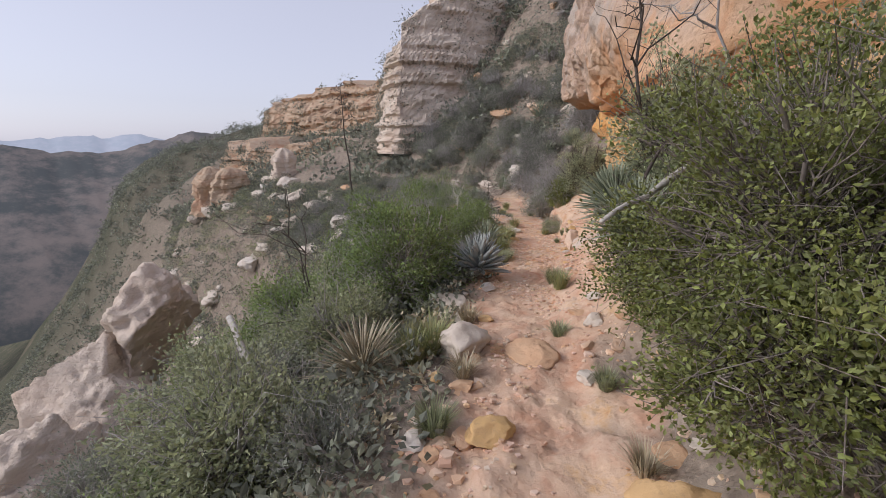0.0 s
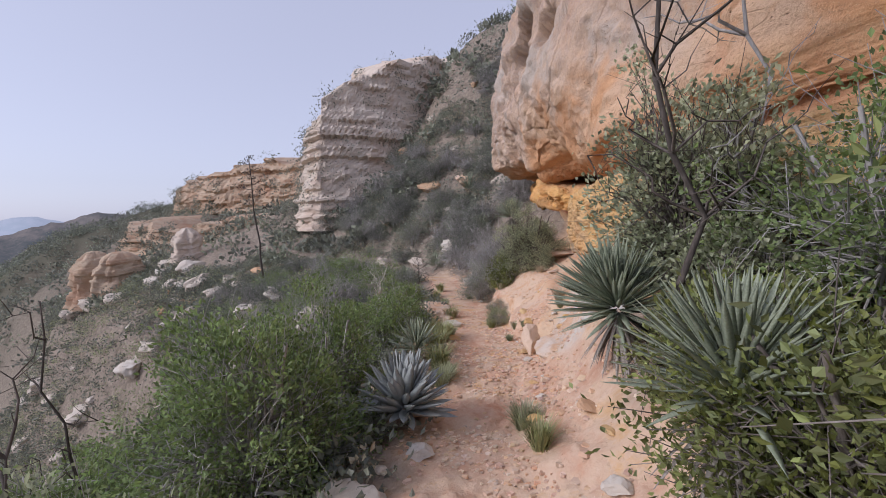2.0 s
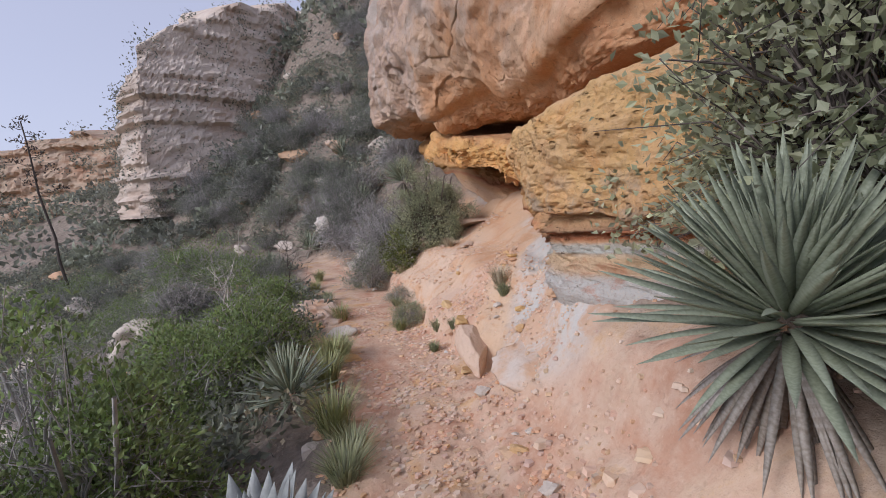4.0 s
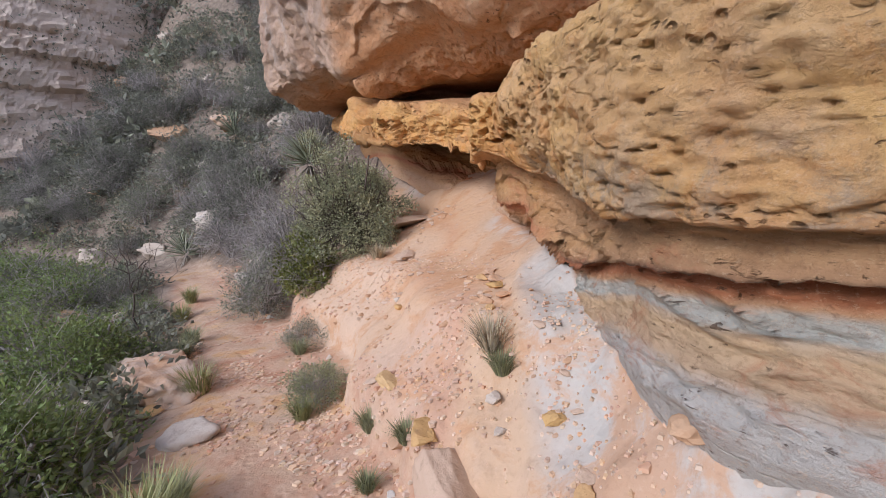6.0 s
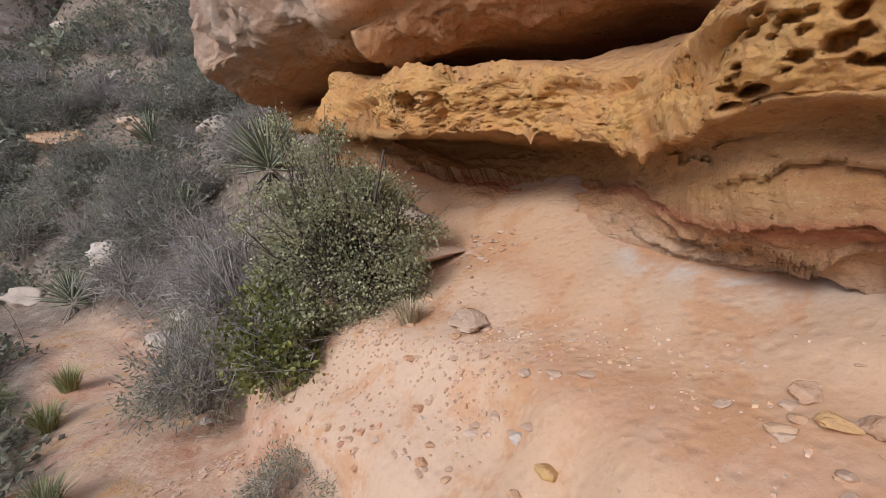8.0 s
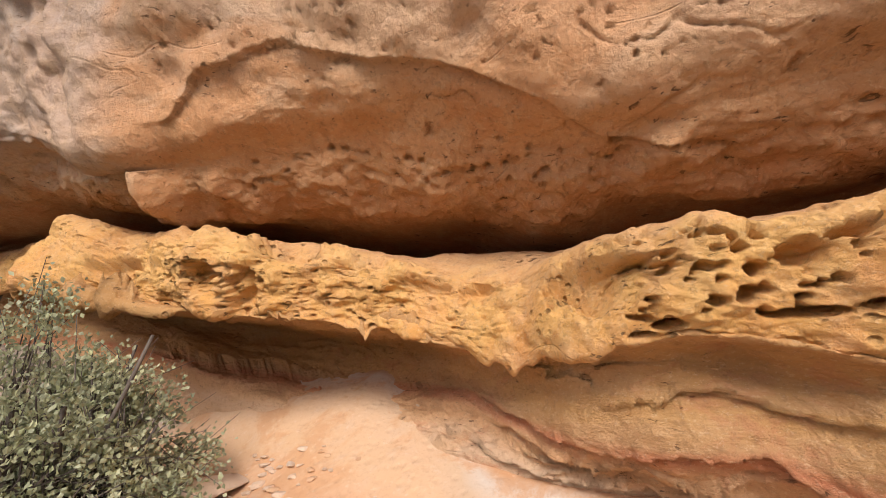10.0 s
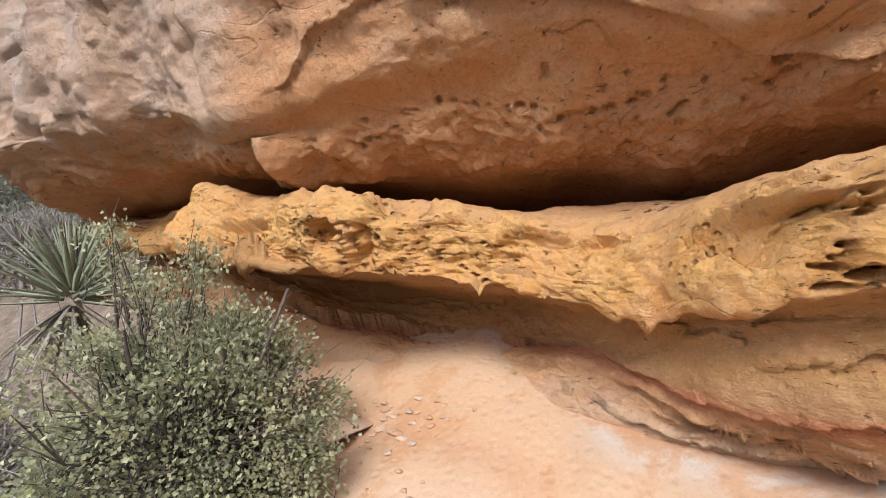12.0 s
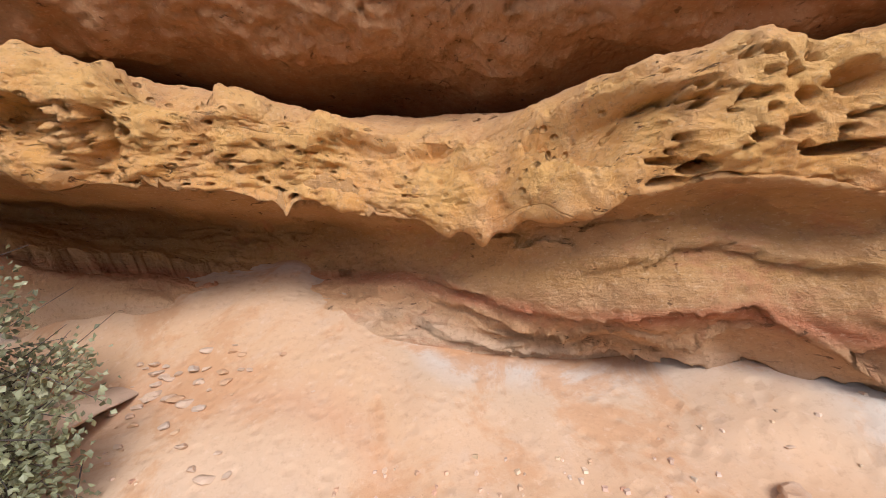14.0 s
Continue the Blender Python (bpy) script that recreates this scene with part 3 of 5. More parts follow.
# ---------- the overhanging sandstone cliff ----------
def cliff_profile(y):
    """Control points (x, z, layer) of the section at y, from the floor up and over."""
    xb = cliff_foot(y)
    zb = spl(y, [(-6, 0.9), (3, 0.7), (5, 0.5), (6.4, 0.47), (7.1, 0.45), (7.6, 0.52), (7.9, 0.6), (8.15, 0.64), (8.7, 0.68), (9.3, 0.76), (9.8, 0.84), (10.6, 0.95), (12, 1.4), (13.5, 1.8), (15, 2.0)])
    xyl = spl(y, [(-6, 3.0), (3, 3.5), (5, 2.9), (5.7, 2.48), (6.4, 2.45), (7.1, 2.8), (7.8, 3.28), (8.4, 3.45), (8.62, 3.6), (8.95, 4.0), (9.8, 4.27), (10.5, 4.12), (11.2, 4.06), (11.9, 4.08), (12.3, 4.35), (12.6, 4.7), (14, 4.9), (15, 5.2)])
    zyl = spl(y, [(-6, 1.1), (3, 1.05), (5, 1.02), (6.4, 0.98), (7.8, 1.12), (8.4, 1.27), (9.0, 1.25), (9.8, 1.42), (10.5, 1.53), (11.2, 1.62), (12.2, 1.78), (14, 2.1), (15, 2.2)])
    xyt = spl(y, [(-6, 2.9), (3, 3.5), (5, 3.0), (5.7, 2.55), (6.4, 2.4), (7.1, 2.7), (7.8, 3.2), (8.5, 3.48), (8.75, 3.9), (9.3, 4.22), (10, 4.15), (10.5, 4.03), (11.2, 4.12), (11.9, 4.2), (12.3, 4.5), (12.6, 4.8), (14, 4.95), (15, 5.2)])
    zyt = spl(y, [(-6, 2.3), (3, 2.2), (5, 2.0), (6.4, 1.72), (7.8, 1.64), (8.5, 1.70), (9.3, 1.80), (10, 1.90), (10.5, 1.97), (11.2, 2.06), (12.4, 2.3), (14, 2.32), (15, 2.4)])
    xs = spl(y, [(-6, 3.7), (3, 3.7), (5, 3.3), (6.4, 3.3), (7.8, 4.7), (8.6, 5.3), (10, 5.7), (11.2, 5.7), (12.4, 5.6), (14, 5.2), (15, 5.2)])
    xu = spl(y, [(-6, 3.6), (3, 3.6), (5, 3.2), (6.4, 3.0), (7.8, 3.9), (8.5, 4.2), (9.4, 4.5), (10.4, 4.3), (11.1, 4.16), (12.2, 4.4), (14, 4.2), (15, 4.5)])
    zu = spl(y, [(-6, 2.5), (3, 2.4), (5, 2.2), (6.4, 2.0), (7.8, 1.98), (8.5, 2.0), (9.4, 2.2), (10.4, 2.24), (11.1, 2.32), (12.2, 2.55), (14, 2.5), (15, 2.6)])
    xl = spl(y, [(-6, 3.5), (3, 3.5), (5, 3.1), (6.4, 2.8), (7.8, 3.3), (8.6, 3.5), (9.6, 3.7), (11, 3.72), (12.2, 3.75), (14, 3.7), (15, 4.2)])
    zl = spl(y, [(-6, 3.0), (3, 2.9), (5, 2.6), (6.4, 2.4), (7.8, 2.35), (8.6, 2.4), (9.6, 2.62), (11, 2.55), (12.2, 2.75), (14, 2.75), (15, 2.9)])
    xf = spl(y, [(-6, 3.6), (3, 3.6), (5, 3.2), (7.8, 3.1), (9.4, 3.15), (11, 3.3), (14, 3.65), (15, 4.2)])
    rd = spl(y, [(-6, 0.05), (7.1, 0.05), (7.6, -0.12), (7.95, -0.36), (8.3, -0.46), (8.7, -0.28), (9.0, 0.0), (9.3, 0.25), (9.7, 0.42), (11, 0.45), (13, 0.25), (15, 0.1)])
    sag = np.exp(-((y - 9.15) / 0.5) ** 2)
    turn = np.clip(y - 14.3, 0, None) ** 2 * 1.1
    rows = [(xb + 0.15, zb - 0.5, 0.0), (xb - 0.02, zb - 0.02, 0.05), (xb + 0.3 * rd, zb + 0.10, 0.09), (xb + 0.7 * rd, zb + 0.20, 0.14),
            (xb + 0.95 * rd, zb * 0.6 + zyl * 0.4 + 0.06, 0.20), (xb + rd, zyl - 0.02, 0.26), (xyl + 0.12, zyl + 0.02, 0.30),
            (xyl, zyl + 0.02, 0.33), (xyl - 0.04, zyl * 0.7 + zyt * 0.3, 0.37), (xyt - 0.03, zyl * 0.25 + zyt * 0.75, 0.43), (xyt + 0.06, zyt - 0.07 * sag, 0.48),
            (xyt * 0.6 + xs * 0.4, zyt + 0.09 + 0.06 * sag, 0.53), (xs, zyt + 0.16 + 0.06 * sag, 0.58), (xs, zu * 0.6 + zyt * 0.4 + 0.10, 0.62),
            (xu, zu, 0.68), (xu * 0.45 + xl * 0.55, zu * 0.4 + zl * 0.6, 0.72), (xl, zl, 0.76), (xf, zl + 0.9, 0.82), (xf + 0.1, zl + 2.0, 0.87),
            (xf + 0.45, zl + 3.4, 0.92), (xf + 1.3, zl + 5.0, 0.96), (xf + 5.0, zl + 6.0, 1.0)]
    return [(x + turn * (1 + max(0.0, l - 0.6) * 0.3), z, l) for x, z, l in rows]


def lip(Z, line, proud, reach, under=0.02):
    """The broken edge of a bed along a height line: swelling towards the edge from above, cut back sharply below it."""
    q = Z - line
    return proud * np.where(q > 0, np.exp(-q / reach), -0.6 * np.exp(q / under) * (q < 0))


def bowl(Y, Z, y, z, ry, rz, depth, sharp=0.6):
    """A scooped hollow with a crisp upper rim that fades out downwards."""
    q = np.sqrt(((Y - y) / ry) ** 2 + ((Z - z) / np.where(Z > z, rz, rz * 1.7)) ** 2)
    return depth * sstep(1.0, np.where(Z > z, sharp, 0.1), q)


def near_line(y):
    """Height of the parting, darkened by a painted shadow line, in the wall beside the path."""
    return spl(y, [(-6, 1.0), (5.5, 0.93), (6.5, 0.86), (6.78, 0.83), (7.24, 0.70), (7.6, 0.65), (8.0, 0.66)])


def ledge_line(y):
    """Height of the ragged ledge above the red bed at the back of the shelter."""
    return spl(y, [(7.6, 0.78), (7.95, 0.86), (8.2, 0.93), (8.55, 0.92), (8.85, 0.95), (9.35, 1.09), (10.25, 1.11), (11, 1.22), (13, 1.6)])


def build_cliff():
    ys = np.concatenate([np.arange(-6, 5, 0.12), np.arange(5, 7, 0.018), np.arange(7, 8.7, 0.0085), np.arange(8.7, 11.2, 0.0125), np.arange(11.2, 12.6, 0.022), np.arange(12.6, 16.3, 0.05)])
    rows = cliff_profile(ys)
    knots = np.array([r[2] for r in rows])
    lv = np.concatenate([np.linspace(0, 0.30, 125, endpoint=False), np.linspace(0.30, 0.50, 130, endpoint=False), np.linspace(0.50, 0.66, 45, endpoint=False),
                         np.linspace(0.66, 0.86, 190, endpoint=False), np.linspace(0.86, 1.0, 50)])
    PX = np.stack([np.broadcast_to(r[0], ys.shape) for r in rows])
    PZ = np.stack([np.broadcast_to(r[1], ys.shape) for r in rows])
    i = np.clip(np.searchsorted(knots, lv, side="right") - 1, 0, len(knots) - 2)
    t = ((lv - knots[i]) / (knots[i + 1] - knots[i]))[:, None]
    def cat(P):
        p0, p1, p2, p3 = P[np.maximum(i - 1, 0)], P[i], P[i + 1], P[np.minimum(i + 2, len(P) - 1)]
        q = p1 * (1 + 2 * t) * (1 - t) ** 2 + p2 * t * t * (3 - 2 * t)
        return q + 0.38 * ((p2 - p0) * t * (1 - t) ** 2 + (p3 - p1) * t * t * (t - 1))
    X, Z = cat(PX), cat(PZ)
    Y = np.broadcast_to(ys, X.shape).copy()
    L = np.broadcast_to(lv[:, None], X.shape)
    # outward normal in the section
    dx, dz = np.gradient(X, axis=0), np.gradient(Z, axis=0)
    n = np.hypot(dx, dz) + 1e-9
    nx, nz = -dz / n, dx / n
    rng = np.random.default_rng(4)
    yellow = sstep(0.315, 0.34, L) * (1 - sstep(0.47, 0.50, L))
    wall = sstep(0.05, 0.07, L) * (1 - sstep(0.27, 0.30, L))
    roof = sstep(0.64, 0.69, L)
    face = sstep(0.74, 0.80, L)
    near = 1 - sstep(7.55, 7.9, Y)
    comb = sstep(7.2, 7.6, Y) * (1 - sstep(8.5, 8.66, Y))
    deep = sstep(8.5, 8.8, Y)
    # broad shape of every bed
    D = fbm(X * 1.6, Y * 1.6, Z * 2.0, 3, 0.5, 31) * (0.04 + 0.06 * yellow + 0.06 * roof)
    D += fbm(X * 6, Y * 6, Z * 8, 4, 0.55, 41) * (0.010 + 0.014 * yellow + 0.006 * face)
    D += np.maximum(0, fbm(X * 0.7, Y * 0.7, Z * 0.7, 3, 0.5, 53)) * 0.5 * sstep(0.80, 0.9, L)
    grain = fbm(X * 26, Y * 26, Z * 34, 3, 0.6, 57)
    D += grain * (0.004 + 0.004 * yellow)
    # lower wall: thin plates, the ledge, the parting beside the path
    saw = Z * 8 + fbm(X * 1.5, Y * 1.3, Z * 3, 4, 0.6, 61) * 1.7
    D += ((saw - np.floor(saw)) ** 4) * (0.012 + 0.08 * np.clip(vnoise(Y * 1.7, Z * 5, 0 * X, 65), 0, 1)) * wall * (1 - sstep(7.8, 8.1, Y) * 0.35)
    D += fbm(X * 5, Y * 5, Z * 8, 5, 0.62, 66) * 0.022 * wall
    frayed = fbm(Y * 3, 0 * Y, 0 * Y, 5, 0.62, 62)
    D += lip(Z, ledge_line(Y) + 0.03 * frayed, 0.075 * (1 + 0.6 * vnoise(Y * 2.1, 0 * Y, 0 * Y, 68)), 0.07) * wall * (1 - near)
    D += lip(Z, ledge_line(Y) - 0.13 + 0.035 * fbm(Y * 2.3, 0 * Y, 0 * Y, 5, 0.6, 72), 0.04, 0.05) * wall * (1 - near) * sstep(-0.3, 0.2, vnoise(Y * 1.3, 0 * Y, 0 * Y, 74))
    D += lip(Z, ledge_line(Y) + 0.16 + 0.05 * fbm(Y * 2.6, 0 * Y, 0 * Y, 5, 0.6, 73), 0.05, 0.06) * wall * (1 - near) * sstep(-0.2, 0.3, vnoise(Y * 1.1, 0 * Y, 0 * Y, 75))
    foot = spl(ys, [(7.4, 0.62), (7.7, 0.70), (7.91, 0.72), (8.23, 0.72), (8.72, 0.70), (9.04, 0.76), (9.35, 0.88), (9.8, 0.9), (10.6, 1.0), (13, 1.5)])
    D += lip(Z, foot + 0.025 * fbm(Y * 2.7, 0 * Y, 0 * Y, 5, 0.62, 76), 0.05, 0.06) * sstep(0.03, 0.06, L) * (1 - sstep(0.2, 0.26, L)) * (1 - near) * (1 - sstep(9.4, 9.8, Y))
    D += lip(Z, near_line(Y) + 0.02 * frayed, 0.085, 0.07, 0.03) * sstep(0.04, 0.08, L) * (1 - sstep(0.30, 0.32, L)) * near
    saw = (Z - near_line(Y)) * 16 + fbm(X * 1.2, Y * 1.2, Z * 2, 5, 0.62, 78) * 1.5
    D += ((saw - np.floor(saw)) ** 3) * 0.035 * np.clip(0.4 + vnoise(Y * 2.2, Z * 6, 0 * X, 80), 0, 1) * near * sstep(0.03, 0.06, L) * (1 - sstep(0.27, 0.3, L))
    D += fbm(X * 2, Y * 2, Z * 22, 4, 0.6, 79) * 0.02 * wall * near * (Z > near_line(Y))
    # yellow bed: lumps, torn bedding, scooped hollows
    D += (np.abs(fbm(X * 4, Y * 3.2, Z * 5, 5, 0.6, 93)) - 0.3) * 0.04 * yellow * deep
    saw = Z * 15 + Y * 1.6 + fbm(Y * 2, Z * 5, 0 * X, 4, 0.6, 67) * 1.4
    D -= sstep(0.7, 1.0, saw - np.floor(saw)) * 0.018 * (1 - 0.6 * near) * np.clip(vnoise(Y * 1.4, Z * 5, 0 * X, 69) + 0.1, 0, 1) * yellow
    for y, z, ry, rz, d in [(10.16, 1.90, 0.24, 0.08, 0.2), (10.42, 1.70, 0.10, 0.12, 0.10), (9.75, 1.80, 0.16, 0.07, 0.07), (9.45, 1.62, 0.2, 0.1, 0.06),
                            (10.62, 1.76, 0.12, 0.09, 0.16), (8.62, 1.52, 0.2, 0.10, 0.13), (11.3, 1.86, 0.2, 0.08, 0.1), (9.1, 1.62, 0.12, 0.05, 0.05)]:
        D -= bowl(Y + 0.04 * grain + 0.05 * frayed, Z, y, z, ry, rz, d) * yellow
    D -= 0.16 * sstep(0.25, 0.6, vnoise(Y * 4.6, 0 * Y, 0 * Y, 95) + 0.4 * grain) * np.exp(-((L - 0.308) / 0.013) ** 2) * deep
    # crust of the boulder beside the path
    crust = yellow * (1 - sstep(7.5, 7.9, Y))
    D += fbm(X * 8, Y * 8, Z * 11, 5, 0.7, 97) * 0.016 * crust
    torn = np.abs(fbm(X * 2.2, Y * 1.8, Z * 8, 4, 0.6, 98))
    D -= sstep(0.05, 0.0, torn) * 0.016 * crust
    # honeycomb
    holes = [(rng.uniform(7.3, 8.6), rng.uniform(1.36, 1.74), rng.uniform(0.009, 0.02), rng.uniform(0.7, 1.0)) for _ in range(150)]
    holes += [(rng.uniform(7.6, 8.5), rng.uniform(1.38, 1.68), rng.uniform(0.018, 0.025), rng.uniform(0.6, 0.95)) for _ in range(14)]
    holes += [(8.12, 1.515, 0.062, 0.85), (8.225, 1.48, 0.036, 0.8), (8.265, 1.555, 0.03, 0.7), (8.255, 1.41, 0.04, 0.75), (8.36, 1.51, 0.026, 0.6), (8.33, 1.40, 0.02, 0.9), (8.0, 1.56, 0.04, 0.8), (7.9, 1.46, 0.055, 0.7),
              (8.12, 1.345, 0.11, 0.16), (7.86, 1.36, 0.16, 0.2), (7.6, 1.42, 0.1, 0.3), (8.45, 1.34, 0.05, 0.5), (8.40, 1.30, 0.05, 0.3), (8.52, 1.31, 0.04, 0.4)]
    D -= pits(Y + 0.008 * grain, Z, holes, 0.11) * yellow * comb
    small = [(rng.uniform(8.75, 11.6), rng.uniform(1.4, 1.95), rng.uniform(0.007, 0.02), rng.uniform(0.35, 0.9)) for _ in range(110)]
    small += [(9.8 + rng.normal(0, 0.35), 1.52 + rng.normal(0, 0.03), rng.uniform(0.01, 0.022), 0.7) for _ in range(14)]
    D -= pits(Y, Z, small, 0.10) * yellow * deep
    low = [(rng.uniform(5.2, 7.6), rng.uniform(1.02, 1.85), rng.uniform(0.008, 0.02), rng.uniform(0.4, 0.9)) for _ in range(240)]
    D -= pits(Y, Z, low, 0.07) * crust
    # overhang: smooth scoops under a broken brow, pitted above, crumbling along the slot
    brow = spl(ys, [(7.5, 2.0), (8.1, 2.13), (8.31, 2.20), (8.74, 2.36), (9.26, 2.60), (9.81, 2.74), (10.4, 2.78), (10.7, 2.6), (11.5, 2.5)]) + 0.05 * fbm(Y * 1.6, 0 * Y, 0 * Y, 3, 0.5, 63)
    D += lip(Z, brow, 0.03, 0.12, 0.10) * sstep(0.69, 0.72, L) * (1 - sstep(0.82, 0.85, L)) * sstep(7.6, 8.1, Y) * (1 - sstep(10.5, 10.9, Y))
    D += fbm(X * 8, Y * 8, Z * 12, 4, 0.65, 85) * 0.03 * sstep(0.655, 0.675, L) * (1 - sstep(0.70, 0.715, L))
    D -= sstep(0.03, 0.0, np.abs(fbm(X * 0.9, Y * 1.1, Z * 1.6, 4, 0.6, 87))) * 0.022 * sstep(0.70, 0.76, L) * sstep(0.0, 0.4, vnoise(Y * 0.9, Z * 0.9, 0 * X, 88))
    over = [(9.7 + rng.normal(0, 0.55), 2.86 + rng.normal(0, 0.09), rng.uniform(0.006, 0.017), rng.uniform(0.5, 0.9)) for _ in range(85)]
    over += [(8.4 + rng.normal(0, 0.4), 2.46 + rng.normal(0, 0.1), rng.uniform(0.006, 0.016), rng.uniform(0.4, 0.9)) for _ in range(50)]
    over += [(rng.uniform(8.3, 10.5), 0.0, rng.uniform(0.008, 0.024), rng.uniform(0.35, 0.7)) for _ in range(60)]
    over = [(y, z if z else float(spl(y, [(8, 2.1), (9, 2.27), (10, 2.42), (10.6, 2.3)])) + rng.normal(0, 0.035), r, f) for y, z, r, f in over]
    D -= pits(Y + 0.012 * grain, Z, over, 0.055) * roof * (1 - sstep(0.84, 0.86, L))
    D += 0.10 * np.exp(-((Y - 8.29) / 0.09) ** 2 - ((Z - 2.13) / 0.07) ** 2) * roof
    D += fbm(X * 3, Y * 3, Z * 4, 5, 0.62, 89) * 0.045 * roof * sstep(10.95, 11.3, Y)
    # alcoves high in the wall, the nose of the overhang
    for y, z, ry, rz, d in [(10.75, 4.95, 0.55, 0.55, 1.0), (10.2, 4.35, 0.4, 0.34, 0.55), (9.3, 4.7, 0.4, 0.35, 0.4), (11.35, 4.6, 0.25, 0.5, 0.4)]:
        q = np.sqrt(((Y - y + 0.15 * frayed) / ry) ** 2 + ((Z - z) / rz) ** 2)
        D -= d * sstep(1.0, 0.72, q) * sstep(0.78, 0.8, L)
    D += 0.14 * np.exp(-((Y - 10.98) / 0.10) ** 2) * np.exp(-((L - 0.70) / 0.03) ** 2)
    D -= 0.10 * sstep(0.07, 0.0, np.abs(Y - 11.22 - 0.25 * (Z - 2.4) + 0.03 * frayed)) * face * (1 - sstep(0.86, 0.9, L))
    cracks = np.abs(fbm(X * 0.6, Y * 0.9, Z * 0.45, 3, 0.5, 71))
    D -= sstep(0.025, 0.0, cracks) * 0.06 * sstep(0.77, 0.8, L)
    # dripstone under the yellow bed
    drip = 0.075 * np.exp(-((Y - 8.97) / 0.04) ** 2) + 0.07 * np.exp(-((Y - 9.79) / 0.028) ** 2) + 0.03 * np.exp(-((Y - 10.6) / 0.1) ** 2)
    drip = drip + 0.03 * np.clip(vnoise(Y * 9, 0 * Y, 0 * Y, 77), 0, 1) * sstep(8, 8.6, Y)
    X, Z = X + nx * D, Z + nz * D - drip * np.exp(-((L - 0.322) / 0.022) ** 2)
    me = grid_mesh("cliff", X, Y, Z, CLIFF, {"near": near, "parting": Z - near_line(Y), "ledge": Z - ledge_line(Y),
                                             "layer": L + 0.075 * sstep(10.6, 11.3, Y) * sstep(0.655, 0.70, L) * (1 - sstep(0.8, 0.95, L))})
    ob = new("cliff", me)
    return tagged(ob, "overhanging banded sandstone cliff with honeycomb hollows", "cliff", kind="structure")


build_cliff()


# ---------- layered cliffs farther along ----------
def layered_cliff(name, path, z0, height, seed, material, beds=9, depth=0.8, step=0.18, grow=0.0, rise=lambda q: 0 * q):
    """A stepped wall of rock beds along a plan line, facing its left side."""
    p = np.array(path, float)
    seg = np.r_[0, np.cumsum(np.hypot(*np.diff(p, axis=0).T))]
    s = np.arange(0, seg[-1], step)
    cx, cy = spl(s, list(zip(seg, p[:, 0]))), spl(s, list(zip(seg, p[:, 1])))
    tx, ty = np.gradient(cx), np.gradient(cy)
    l = np.hypot(tx, ty)
    nx, ny = ty / l, -tx / l
    v = np.linspace(0, 1, int(height / step * 1.5))
    S, V = np.meshgrid(s, v)
    top = height * (0.9 + 0.18 * fbm(S * 0.25, 0 * S, 0 * S + seed, 3, 0.5, seed)) + grow * S + rise(S)
    H = V * top
    bed = H / height * beds + 0.7 * fbm(S * 0.12, H * 0.1, 0 * S, 2, 0.5, seed + 5) + 1.3 * vnoise(0 * S, H * 0.55, 0 * S, seed + 6)
    k = np.floor(bed).astype(np.int64)
    f = bed - k
    thick = lattice(k, 0 * k, 7 + 0 * k, seed)
    back = (thick - 0.5) * depth + sstep(0.84, 0.92, f) * 0.28 * depth * np.clip(2 * lattice(k, 3 + 0 * k, 0 * k, seed) - 0.7, 0, 1)
    joint = S * 0.5 + lattice(k, 1 + 0 * k, 0 * k, seed) * 9
    j = np.floor(joint).astype(np.int64)
    block = (lattice(k, j, 0 * k, seed + 2) - 0.5) * 0.9 - sstep(0.08, 0.0, np.abs(joint - j - 0.5) - 0.42) * 0.25
    coarse = vnoise(S * 0.22, H * 0.25, 0 * S, seed + 3)
    off = -back - H / height * depth * 1.7 + block * depth * 0.55 + coarse * depth * 0.9 + fbm(S * 1.5, H * 3, 0 * S, 4, 0.6, seed + 8) * 0.16 * depth
    off = off - sstep(0.95, 1.0, V) * 4
    X, Y, Z = cx[None] + nx[None] * off, cy[None] + ny[None] * off, z0 + H
    spots[name] = (X, Y, Z)
    me = grid_mesh(name, X, Y, Z, material, smooth=False)
    return new(name, me)


spots = {}
butt = layered_cliff("cliff_buttress", [(-5, 44), (-4.9, 34), (-4.2, 28), (-2.4, 25.3), (1, 26), (5, 29), (9, 34), (14, 40)], 0.8, 4.6, 3, PALE, 15, 0.42, 0.10, 0.10, lambda q: 0.45 * np.clip(q - 18.0, 0, 6) + 0.28 * np.clip(q - 24.0, 0, 20))
tagged(butt, "pale layered sandstone buttress above the slope", "cliff", kind="structure")
rim = layered_cliff("cliff_rim", [(-42, 110), (-33, 84), (-27, 66), (-21, 57), (-13, 50), (-6, 45), (2, 42)], 0.0, 5.0, 8, RUST, 9, 0.9, 0.2, 0.05)
shelf = layered_cliff("cliff_shelf", [(-30, 60), (-24, 48), (-18, 41), (-12, 37), (-7, 35)], -1.6, 3.2, 18, RUST, 7, 0.7, 0.16)
tagged(shelf, "low rust-coloured ledges on the scrubby slope", "cliff", kind="structure")
tagged(rim, "rust and cream layered cliff band on the hillside", "cliff", kind="structure")


